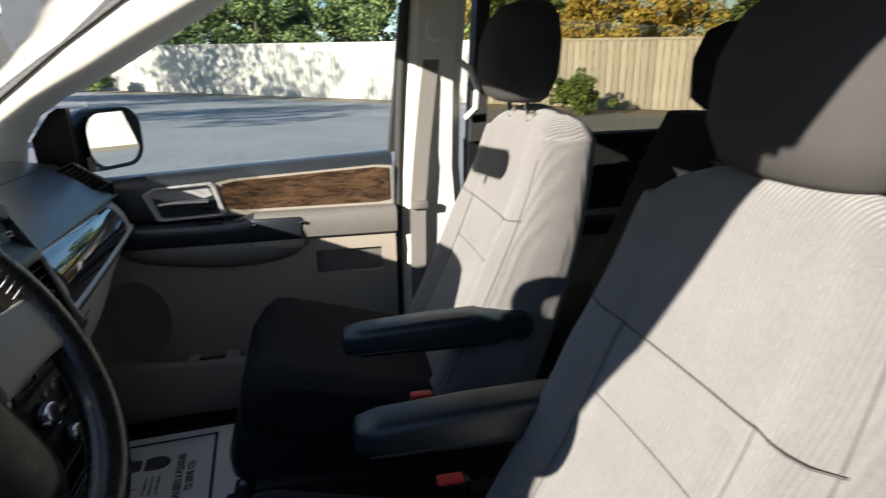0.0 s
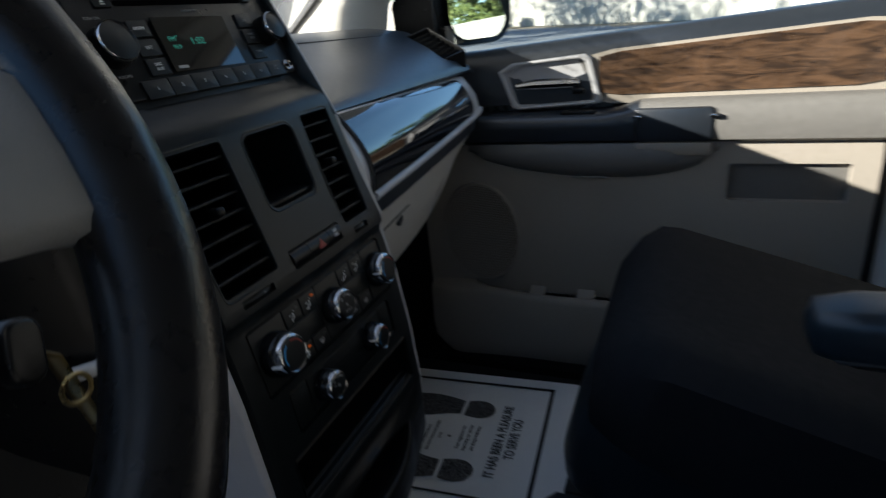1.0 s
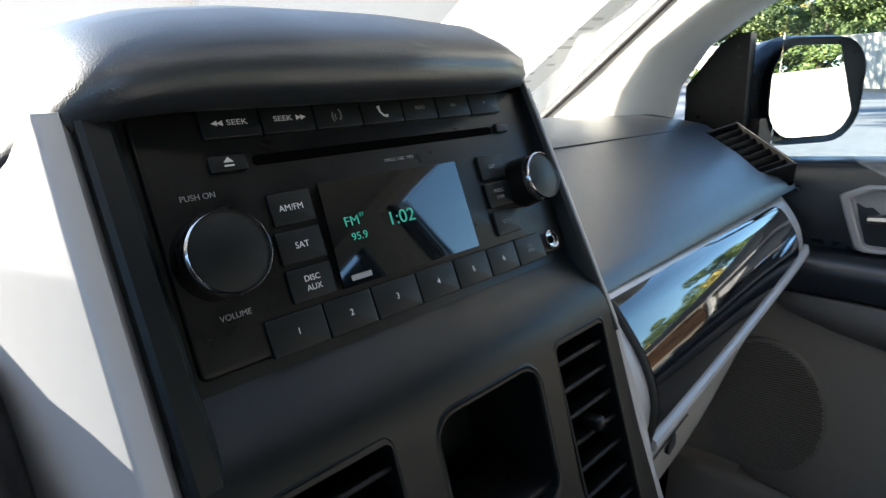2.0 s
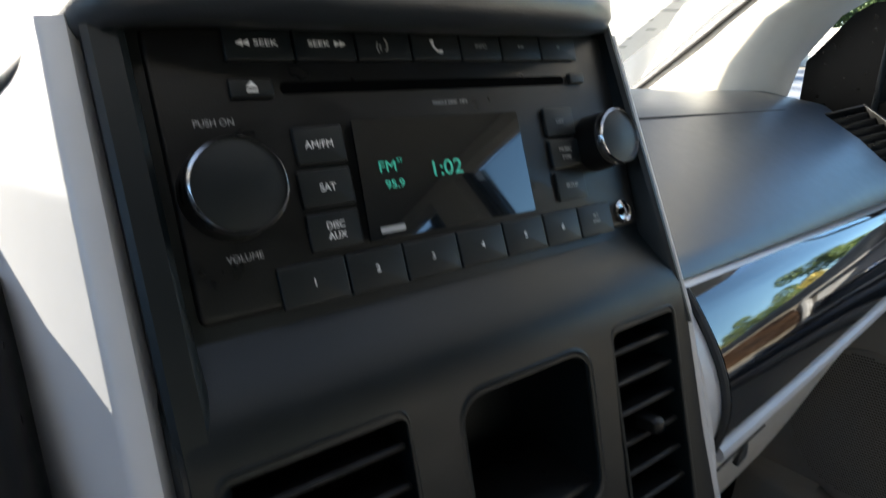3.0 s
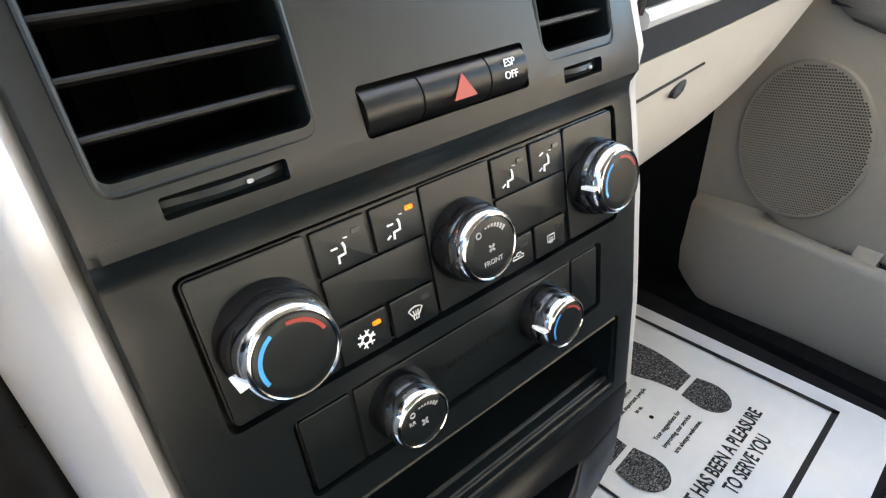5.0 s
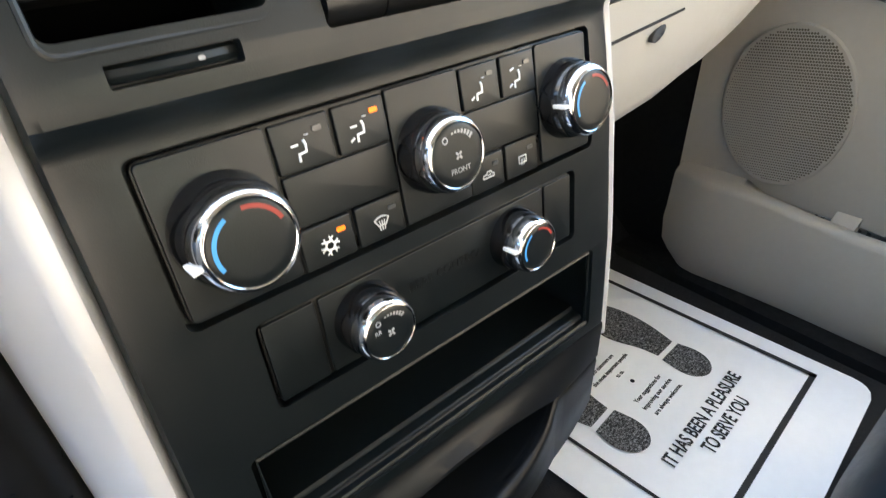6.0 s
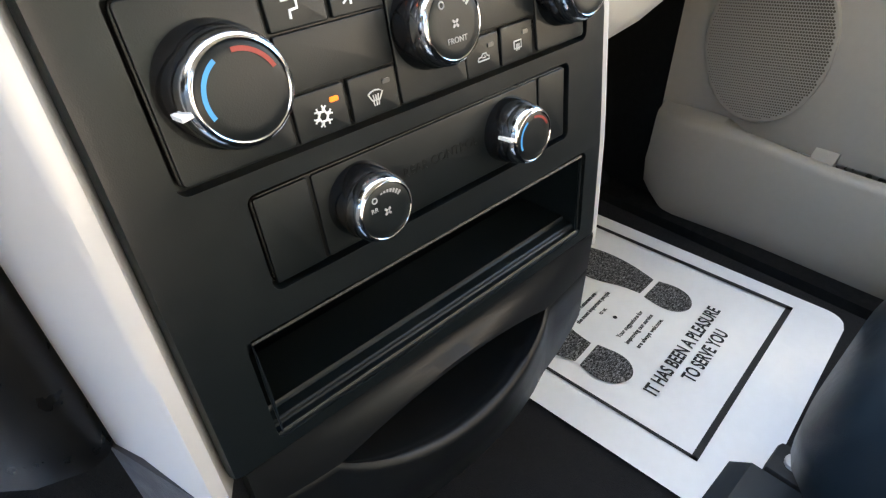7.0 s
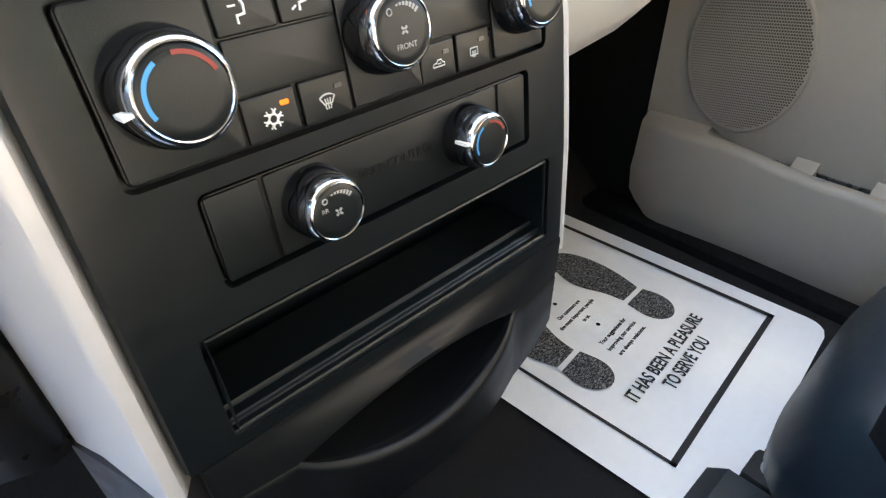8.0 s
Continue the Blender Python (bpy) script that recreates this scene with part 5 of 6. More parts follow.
def build_door():
    d = thing("passenger_door", "closed passenger door with burl panel and light grey trim", "car door", (0.85, -0.2, FLOOR))
    ys = [0.275 - 0.910 * k / 24 for k in range(25)]
    ysr = [0.268 - 0.900 * k / 24 for k in range(25)]

    def belt(y):
        return 1.155 + 0.045 * (0.16 - y) / 0.8

    # body of the trim below the armrest, with pocket, bowl and speaker
    lower = part("lower_trim", door_sheet(ysr, [0.60, 0.63, 0.70, 0.78, 0.86, 0.92, 0.963], 0.05), LIGHT, d, "light grey lower door trim", sharp=50)
    cuts = [slab(rrect(0.203, 0.075, 0.006), 0.06, m=Matrix.Translation((0.82, -0.487, 0.880)) @ Matrix(((0, 0, -1), (-1, 0, 0), (0, 1, 0))).to_4x4())]
    carve(lower, cuts)
    part("pocket_back", box((0.815, -0.60, 0.83), (0.83, -0.37, 0.93), 0.002), MIDGREY, lower, "grey back of the door pocket")
    # map pocket bin at the foot
    bin_ring = []
    for k in range(20):
        y = 0.262 - 0.887 * (k / 19) ** 1.35
        lift = 0.050 * max(0, (y - 0.175) / 0.085) ** 2 + 0.03 * max(0, (-0.05 - y) / 0.5)
        zb = 0.425 + lift
        x = door_x(y, 0.7)
        f = max(0.0, min(1.0, (0.262 - y) / 0.06))
        top = 0.618 + 0.004 * max(0, min(1, (0.16 - y) / 0.03)) - 0.018 * max(0, min(1, (0.14 - y) / 0.14))
        gap = max(0.0, min(1.0, (0.155 - y) / 0.03))
        bin_ring.append([(x - 0.024 - 0.014 * f, y, zb), (x - 0.034 - 0.018 * f, y, zb + 0.05), (x - 0.030 - 0.020 * f, y, 0.55), (x - 0.026 - 0.019 * f, y, top - 0.012), (x - 0.024 - 0.018 * f, y, top - 0.004), (x - 0.021 - 0.016 * f, y, top),
                         (x - 0.018 - 0.008 * f, y, top + 0.002), (x - 0.016 - 0.003 * f, y, top + 0.003 - 0.006 * gap), (x - 0.003, y, top + 0.010 - 0.075 * gap), (x + 0.04, y, 0.53), (x + 0.04, y, zb)])
    part("map_pocket", loft(bin_ring), LIGHT, d, "light grey map pocket along the door foot", sharp=50)
    for yr, hw in ((0.002, 0.017), (-0.112, 0.020)):
        part("pocket_rib", loft([[(0.757, y, 0.53), (0.757, y, 0.5965), (0.770, y, 0.602), (0.788, y, 0.612), (0.798, y, 0.616), (0.798, y, 0.53)] for y in (yr - hw, yr + hw)]), LIGHT, d, "light web across the map pocket")
    # pull recess drawn as a bulge, its shade put into a darker grey
    rings = []
    for k in range(17):
        v = k / 16
        y = 0.15 - 0.515 * v
        e = math.sin(math.pi * min(1, max(0, v)) ) ** 0.35
        zl = 0.958 - 0.085 * e * (0.72 + 0.28 * v)
        x = door_x(y, 0.93)
        rings.append([(x + 0.006, y, 0.962), (x - 0.020 * e, y, 0.962), (x - 0.030 * e, y, 0.945), (x - 0.028 * e, y, 0.5 * (zl + 0.945)), (x - 0.014 * e, y, zl + 0.010), (x + 0.004, y, zl)])
    pull = part("pull_pocket", loft(rings), MIDGREY, d, "pull recess as a rounded bulge, its shade in darker grey", sharp=50)
    part("pull_slot", box((0.752, -0.16, 0.897), (0.758, -0.09, 0.901), 0.0015), MIDGREY, pull)
    part("outer_skin", loft([[(0.880, 0.27, 0.46), (0.880, -0.64, 0.46), (0.905, -0.64, 1.13), (0.905, 0.27, 1.13)], [(0.890, 0.27, 0.46), (0.890, -0.64, 0.46), (0.915, -0.64, 1.13), (0.915, 0.27, 1.13)]]), BODYPAINT, d, "silver outer door skin")
    # speaker
    sx = Matrix.Translation((0.7795, 0.131, 0.753)) @ Matrix(((0, 0, -1), (-1, 0, 0), (0, 1, 0))).to_4x4() @ pose(0, 0, 0, 0, 4, 0) @ pose(0, 0, 0, 0, 0, 6) @ Matrix.Diagonal((0.78, 1.055, 1, 1))
    spk = part("speaker", lathe([(0.0, -0.03), (0.116, -0.03), (0.116, -0.0015), (0.115, 0.0), (0.104, 0.0008), (0.0, 0.0018)], 48, m=sx), SPEAKERCLOTH, d, "round taupe perforated speaker grille")
    verts, faces = [], []
    for j in range(-30, 31):
        for i in range(-26, 27):
            u, v = (i + 0.5 * (j % 2)) * 0.0047, j * 0.0040
            if u * u + v * v > 0.110 ** 2:
                continue
            n = len(verts)
            rr = math.hypot(u, v)
            zz = 0.0021 - 0.0010 * rr / 0.104 - (0.0008 * (rr - 0.104) / 0.011 if rr > 0.104 else 0)
            hr = 0.00135 + 0.0005 * (u / 0.11 + v / 0.22 + 0.3)
            for k in range(6):
                a = k * math.pi / 3
                verts.append(tuple(sx @ Vector((u + 1.15 * hr * math.cos(a), v + 0.92 * hr * math.sin(a), zz))))
            faces.append(tuple(range(n, n + 6)))
    me = bpy.data.meshes.new("perforations")
    me.from_pydata(verts, [], faces)
    me.materials.append(GRILLE)
    tagged(part("perforations", me, GRILLE, spk), kind="stuff")
    # armrest with grab handle
    rings = []
    for y in ys:
        x = door_x(y, 1.0)
        k = 0.018 if y > -0.16 else 0.018 * max(0.0, (y + 0.22) / 0.06)
        rings.append([(x - 0.004, y, 1.044 - k), (x - 0.026, y, 1.040 - k), (x - 0.034, y, 1.028 - k), (x - 0.036, y, 0.995), (x - 0.030, y, 0.968), (x - 0.012, y, 0.960), (x + 0.03, y, 0.960), (x + 0.03, y, 1.044 - k)])
    n_dark = 14
    part("switch_panel", loft(rings[:n_dark]), SLATE, d, "slate window switch panel", sharp=50)
    part("armrest", loft(rings[n_dark - 1:]), MIDGREY, d, "grey padded armrest", sharp=50)
    part("grab_handle", box((0.774, -0.352, 0.966), (0.80, -0.210, 1.032), 0.006), SLATE, d, "slate grab handle")
    part("handle_cup", box((0.777, -0.352, 0.938), (0.80, -0.210, 0.965), 0.005), LIGHT, d, "light grey lower edge of the grab cup")
    for y in (-0.215, -0.352):
        part("handle_cap", box((0.768, y - 0.007, 1.012), (0.780, y + 0.007, 1.021), 0.003), CHROME, d)
    part("window_switch", box((0.79, -0.13, 1.018), (0.815, -0.06, 1.030), 0.004), SATIN, d)
    # upper trim: slate band up to the window
    rings = []
    for y in ys:
        b = belt(y)
        x = door_x(y, 1.1)
        rings.append([(x, y, 1.040), (x + 0.002, y, 1.10), (x + 0.006, y, b - 0.03), (x + 0.016, y, b - 0.006), (x + 0.030, y, b), (x + 0.075, y, b), (x + 0.075, y, 1.04)])
    part("upper_trim", loft(rings), SLATE, d, "slate upper door trim", sharp=50)
    # burl panel in a pale frame
    def trim_quad(y0, y1, zt0, zt1, zb, off, thick, n=12):
        rings = []
        for k in range(n + 1):
            y = y0 + (y1 - y0) * k / n
            zt = zt0 + (zt1 - zt0) * k / n
            sq = 0.006 if k in (0, n) else 0
            zz = [zb + sq, zb + 0.25 * (zt - zb), zb + 0.75 * (zt - zb), zt - sq]
            rings.append([(door_x(y, 1.1) + 0.004 - off, y, z) for z in zz] + [(door_x(y, 1.1) + 0.004 - off + thick, y, z) for z in reversed(zz)])
        return loft(rings)
    part("burl_frame", trim_quad(-0.118, -0.632, 1.1405, 1.168, 1.036, 0.008, 0.02), LIGHT, d, "pale frame round the burl panel")
    part("burl_panel", trim_quad(-0.134, -0.620, 1.1360, 1.1625, 1.054, 0.012, 0.02), BURL, d, "dark brown burl wood panel")
    # latch handle in its silver bezel
    def bezel(scale, off, thick):
        pts = [(0.080, 1.112), (0.050, 1.128), (-0.106, 1.138), (-0.118, 1.130), (-0.140, 1.046), (-0.134, 1.038), (0.040, 1.030), (0.052, 1.036)]
        cy, cz = -0.03, 1.084
        ring = [(cy + (y - cy) * scale, cz + (z - cz) * scale) for y, z in pts]
        return loft([[(door_x(y, 1.1) - off - t, y, z) for y, z in ring] for t in (0.0, -thick)])
    bz = part("handle_bezel", bezel(1.0, 0.014, 0.02), SILVER, d, "silver door handle bezel")
    carve(bz, [bezel(0.87, 0.020, 0.022)])
    soften(bz, 0.003, 2)
    part("handle_bowl", bezel(0.87, -0.002, 0.006), MIDGREY, bz)
    part("latch_lever", tube([(door_x(y, 1.1) - 0.012, y, z) for y, z in ((0.040, 1.080), (0.0, 1.083), (-0.06, 1.083), (-0.095, 1.082))], [0.007, 0.011, 0.011, 0.008], 10), CHROME, bz, "chrome latch lever")
    part("lock_button", box((door_x(-0.08, 1.1) - 0.022, -0.105, 1.060), (door_x(-0.08, 1.1) - 0.008, -0.080, 1.072), 0.003), SATIN, bz)
    part("lock_post", lathe([(0.0, 0), (0.005, 0), (0.005, 0.020), (0.003, 0.024), (0.0, 0.024)], 12, m=Matrix.Translation((0.902, -0.575, 1.168))), CHROME, d)
    # window: rear frame, sail in front of the mirror, glass
    rings = []
    for z, y, x in ((belt(-0.63), -0.628, 0.862), (1.40, -0.650, 0.842), (1.62, -0.668, 0.795)):
        rings.append([(x, y, z), (x, y - 0.022, z), (x + 0.04, y - 0.022, z), (x + 0.04, y, z)])
    part("window_frame", loft(rings), RUBBER, d, "black window frame")
    sail = [(0.335, 1.165), (0.338, 1.27), (0.285, 1.338), (0.262, 1.352), (0.240, 1.352), (0.236, 1.165)]
    part("sail", loft([[(x, y, z) for y, z in sail] for x in (0.858, 0.885)]), SATIN, d, "black mirror sail")
    part("sail_divider", tube([(0.868, 0.248, 1.16), (0.868, 0.250, 1.34)], 0.006, 8), SILVER, d)
    g = part("pane", loft([[(x + dx, y, z) for x, y, z in ((0.886, 0.20, 1.15), (0.886, 0.20, 1.37), (0.862, -0.04, 1.525), (0.815, -0.25, 1.635), (0.81, -0.66, 1.64), (0.885, -0.635, 1.18))] for dx in (0, 0.004)]), CLEAR, d, "clear glass")
    g.visible_shadow = False
    return d


build_door()


def build_wing_mirror():
    w = thing("wing_mirror", "black wing mirror on the passenger door", "mirror", (0.95, 0.2, 1.16))
    c = Matrix.Translation((1.005, 0.205, 1.255)) @ pose(0, 0, 0, 0, 0, -30)
    rings = []
    for y, sx, sz in ((-0.030, 0.100, 0.080), (-0.035, 0.108, 0.088), (-0.015, 0.112, 0.092), (0.03, 0.105, 0.086), (0.075, 0.070, 0.058), (0.09, 0.02, 0.02)):
        rings.append([c @ Vector((p[0], y, p[1])) for p in rrect(2 * sx, 2 * sz, 0.062, 6)])
    part("housing", loft(rings), SATIN, w, "black housing", sharp=60)
    part("glass", slab(rrect(0.192, 0.152, 0.056, 7), 0.004, m=c @ pose(0, -0.033, 0, 90, 0, 0) @ pose(0, 0, 0, -2.0, 5, 0)), MIRROR, w, "mirror glass")
    part("foot", loft([[(0.885, 0.22, 1.17), (0.885, 0.30, 1.17), (0.885, 0.30, 1.215), (0.885, 0.22, 1.215)], [(0.945, 0.20, 1.175), (0.945, 0.26, 1.175), (0.945, 0.26, 1.215), (0.945, 0.20, 1.215)]]), SATIN, w)


build_wing_mirror()


# ---- seats ----
RISE = [0.605]


SECTION = ((0.0, 0.0), (0.25, 0.0005), (0.48, 0.003), (0.535, 0.001), (0.60, 0.012), (0.70, 0.024), (0.80, 0.027), (0.88, 0.020), (0.94, 0.004), (0.98, -0.022), (1.0, -0.055))


def seat_front(u, s, end=1.0):
    """Front of a backrest: y and z at the share u of its half width and s of its height; the bolsters fade into the shoulders."""
    y = -0.640 - 0.235 * s - 0.02 * math.sin(math.pi * s)
    z = 0.76 + RISE[0] * s
    f = max(0.0, min(1.0, (s - 0.48) / 0.26))
    swell = lerp_table(SECTION, abs(u))
    return y + swell * (1 - 0.80 * f * f * (3 - 2 * f) if swell > 0 else end), z


def seat_half(s):
    return 0.235 - 0.03 * max(0, s - 0.55) / 0.45 - 0.055 * max(0, (s - 0.85) / 0.15) ** 2


def build_seat(cx, label, head=0.0):
    t = thing("front_seat", label, "car seat", (cx, -0.45, FLOOR), "front seats")
    # backrest
    us = [k for k, _ in SECTION]
    rings = []
    for s in [k / 24 for k in range(22)] + [0.90, 0.925, 0.945, 0.96, 0.972, 0.982, 0.99, 0.996, 1.0]:
        w = seat_half(s) * (1 - 0.10 * max(0.0, (s - 0.94) / 0.06) ** 2)
        end = 1.0 if s < 0.90 else math.sqrt(max(0.0, 1 - ((s - 0.90) / 0.10) ** 2)) * 0.9 + 0.1
        ring = []
        for u in [-k for k in reversed(us[1:])] + us:
            y, z = seat_front(u, s, end)
            ring.append((cx + w * u, y - (1 - end) * 0.06, z - (0.018 * u * u if s > 0.9 else 0)))
        th = 0.115 * end + 0.105 * (1 - s)
        y, z = seat_front(0, s)
        rear = ((1.0, 0.035 * end + 0.6 * (th - 0.035 * end)), (0.97, th - 0.025 * end), (0.90, th - 0.006), (0.7, th + 0.006), (0.35, th + 0.016), (0.0, th + 0.02))
        for u, back in rear + tuple((-u, back) for u, back in reversed(rear[:-1])):
            ring.append((cx + w * u, y - (1 - end) * 0.03 - back, z - (0.01 if s > 0.9 else 0)))
        rings.append(ring)
    back = part("backrest", loft(rings), CLOTH, t, sharp=75)
    # ribbed insert between the bolsters, with its cross seams
    rings = []
    for k in range(15):
        s = 0.04 + 0.57 * k / 14
        sunk = 0.012 if k in (0, 14) else 0.0
        fr = [(cx + seat_half(s) * 0.52 * (-1 + i / 6), seat_front(0.52 * (-1 + i / 6), s)[0] + 0.0022 - sunk - 0.005 * (abs(-1 + i / 6) > 0.99), seat_front(0, s)[1]) for i in range(13)]
        rings.append(fr + [(x, y - 0.03, z) for x, y, z in reversed(fr)])
    part("insert", loft(rings), CLOTH, back, "ribbed cloth insert", sharp=60)
    for s, reach in ((0.445, 0.52), (0.612, 0.95)):
        line = [-1 + i / 10 for i in range(21)]
        part("seam", tube([(cx + seat_half(s) * reach * u, seat_front(reach * u, s)[0] + (0.0020 if abs(u * reach) < 0.52 else 0.0006), seat_front(0, s)[1] + 0.035 * max(0.0, abs(u * reach) - 0.52)) for u in line], 0.0012, 6), SEAM, back)
    for side in (-1, 1):
        part("seam", tube([(cx + side * seat_half(s) * 0.54, seat_front(0.54, s)[0] + 0.0012, seat_front(0, s)[1]) for s in np.linspace(0.05, 0.61, 12)], 0.0008, 6), SEAM, back)
        part("bolster_seam", tube([(cx + side * seat_half(s) * 0.93, seat_front(0.93, s)[0] + 0.0006, seat_front(0, s)[1]) for s in np.linspace(0.05, 0.84, 16)], 0.0011, 6), SEAM, back)
    # headrest on two posts
    rings = []
    for z, w, y0, y1 in ((1.372, 0.085, -0.83, -0.91), (1.385, 0.112, -0.805, -0.925), (1.43, 0.128, -0.785, -0.945), (1.50, 0.126, -0.790, -0.95), (1.55, 0.110, -0.81, -0.945), (1.575, 0.085, -0.835, -0.93), (1.583, 0.05, -0.86, -0.91)):
        cy, hy = (y0 + y1) / 2, (y0 - y1) / 2
        rings.append([(cx + w * (abs(math.cos(a)) ** 0.8) * (1 if math.cos(a) >= 0 else -1), cy - head * 2.0 + hy * (abs(math.sin(a)) ** 0.8) * (1 if math.sin(a) >= 0 else -1), z - head * 1.45) for a in [2 * math.pi * k / 28 for k in range(28)]])
    part("headrest", loft(rings), HEADCLOTH, t, "charcoal padded headrest", sharp=60)
    for s in (-1, 1):
        post = part("headrest_post", tube([(cx + s * 0.062, -0.885 - head, 1.29), (cx + s * 0.062, -0.868 - 2 * head, 1.385)], 0.006, 10), CHROME, t, "chrome headrest post")
        part("collar", lathe([(0.0, 0), (0.016, 0), (0.016, 0.010), (0.010, 0.014), (0.0, 0.014)], 16, m=Matrix.Translation((cx + s * 0.062, -0.884 - 1.2 * head, 1.335 - head * 0.9))), MIDGREY, post)
    # cushion
    rings = []
    for k in range(15):
        v = k / 14
        y = -0.215 - 0.44 * v
        front = max(0, 1 - v / 0.18)
        top = 0.876 - 0.125 * v - 0.065 * front ** 2.0
        w = 0.235 - 0.035 * front ** 2
        bot = 0.64 + 0.09 * max(0.0, 1 - v * 1.6)
        ring = []
        for i in range(13):
            u = -1 + i / 6
            ring.append((cx + w * u, y, top + 0.030 * abs(u) ** 3 * (1 - front) - 0.040 * abs(u) ** 10))
        ring += [(cx + w * 1.0, y, (top + bot) / 2 - 0.02), (cx + w * 0.95, y, bot), (cx, y, bot), (cx - w * 0.95, y, bot), (cx - w, y, (top + bot) / 2 - 0.02)]
        rings.append(ring)
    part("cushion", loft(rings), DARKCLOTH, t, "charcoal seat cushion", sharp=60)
    # base, valance and rails
    rings = []
    for k in range(21):
        u = -1 + k / 10
        e = max(0.0, 1 - abs(u) ** 6) ** 0.5
        x = cx + 0.015 + 0.175 * u
        rings.append([(x, -0.60, 0.700), (x, -0.225 - 0.05 * (1 - e), 0.700), (x, -0.190 - 0.07 * (1 - e), 0.685), (x, -0.172 - 0.08 * (1 - e), 0.650), (x, -0.158 - 0.09 * (1 - e), 0.60), (x, -0.160 - 0.09 * (1 - e), 0.565), (x, -0.180 - 0.08 * (1 - e), 0.545), (x, -0.60, 0.545)])
    part("valance", loft(rings), VINYL, t, "slate plastic seat base", sharp=60)
    for s in (-1, 1):
        rail = part("rail", box((cx + s * 0.17 - 0.025, -0.80, FLOOR), (cx + s * 0.17 + 0.025, -0.155, FLOOR + 0.045), 0.008), RUBBER, t, "black seat rail")
        part("leg", box((cx + s * 0.17 - 0.018, -0.62, FLOOR + 0.04), (cx + s * 0.17 + 0.018, -0.22, 0.57), 0.006), RUBBER, t)
    # folding armrest on the inboard side
    inb = -1 if cx > 0 else 1
    ax = cx + inb * 0.225
    arm = []
    for y, hw, z0, z1 in ((-0.430, 0.020, 0.910, 0.935), (-0.436, 0.030, 0.900, 0.945), (-0.47, 0.036, 0.893, 0.951), (-0.60, 0.037, 0.890, 0.958), (-0.74, 0.036, 0.888, 0.962), (-0.80, 0.030, 0.90, 0.955)):
        arm.append([Vector((ax, y, (z0 + z1) / 2)) + Vector((p[0], 0, p[1])) for p in rrect(2 * hw, z1 - z0, 0.016, 4)])
    a = part("armrest", loft(arm), VINYL, t, "slate folding armrest", sharp=60)
    part("seam", tube([(ax + inb * 0.0 + sx * 0.0365, -0.45 - 0.3 * k / 8, 0.905) for sx in (-1,) for k in range(9)], 0.0018, 6), STITCH, a)
    part("pivot", lathe([(0.0, -0.028), (0.030, -0.028), (0.033, -0.022), (0.033, 0.022), (0.030, 0.028), (0.0, 0.028)], 24, m=Matrix.Translation((ax, -0.80, 0.922)) @ pose(0, 0, 0, 0, 90, 0)), VINYL, t, "armrest pivot")
    # buckle
    bx = cx + inb * 0.252
    bk = part("buckle", box((bx - 0.014, -0.620, 0.70), (bx + 0.014, -0.560, 0.792), 0.006), SATIN, t, "black belt buckle")
    part("release_button", box((bx - 0.011, -0.607, 0.785), (bx + 0.011, -0.562, 0.797), 0.003), RED, bk, "red release button")
    return t


build_seat(0.385, "grey cloth passenger seat with slate armrest, in sunlight")
RISE[0] = 0.578
build_seat(-0.385, "grey cloth driver seat with slate armrest, in sunlight", 0.032)


def build_rear_seat(cx):
    t = thing("captain_chair", "dark second-row seat with headrest in shadow", "car seat", (cx, -1.33, FLOOR), "second-row seats")
    rings = []
    for s in np.linspace(0, 1, 9):
        s = float(s)
        w = 0.25 - 0.04 * s ** 3
        y = -1.26 - 0.20 * s
        z = 0.72 + 0.60 * s
        rings.append([(cx + p[0], y + p[1], z) for p in rrect(2 * w, 0.17 - 0.05 * s, 0.05, 4)])
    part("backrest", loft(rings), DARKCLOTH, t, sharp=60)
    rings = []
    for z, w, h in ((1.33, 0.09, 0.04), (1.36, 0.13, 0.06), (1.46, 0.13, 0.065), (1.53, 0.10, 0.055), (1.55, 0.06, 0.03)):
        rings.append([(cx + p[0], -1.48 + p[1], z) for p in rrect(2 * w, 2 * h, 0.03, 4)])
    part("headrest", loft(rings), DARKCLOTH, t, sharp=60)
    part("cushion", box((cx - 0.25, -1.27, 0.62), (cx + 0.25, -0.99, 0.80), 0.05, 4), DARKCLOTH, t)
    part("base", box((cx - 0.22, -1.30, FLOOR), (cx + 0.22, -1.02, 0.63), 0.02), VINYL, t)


build_rear_seat(0.42)
build_rear_seat(-0.42)


def build_belt():
    t = thing("seat_belt", "grey seat belt hanging on the pillar", "seat belt", (0.82, -0.75, 0.5))
    strap = [(0.800, -0.765, 1.545), (0.806, -0.745, 1.40), (0.812, -0.722, 1.2), (0.80, -0.705, 1.05), (0.79, -0.70, 0.85), (0.785, -0.70, 0.55)]
    rings = [[Vector(p) + Vector(o) for o in ((0, -0.024, 0), (0, 0.024, 0), (0.0025, 0.024, 0), (0.0025, -0.024, 0))] for p in strap]
    part("strap", loft(rings), WEB, t, "grey woven strap")
    part("anchor", slab(rrect(0.055, 0.095, 0.025, 5), 0.028, 0.010, m=Matrix.Translation((0.812, -0.762, 1.565)) @ Matrix(((0, 0, -1), (-1, 0, 0), (0, 1, 0))).to_4x4()), PALE, t, "pale upper belt anchor")
    part("tongue", box((0.785, -0.735, 1.03), (0.80, -0.68, 1.055), 0.004), MIDGREY, t, "grey belt tongue")


build_belt()

# ---- steering wheel ----
WHEEL = Matrix.Translation((-0.452, -0.112, 1.215)) @ pose(0, 0, 0, 90 - 28.5, 0, 0)


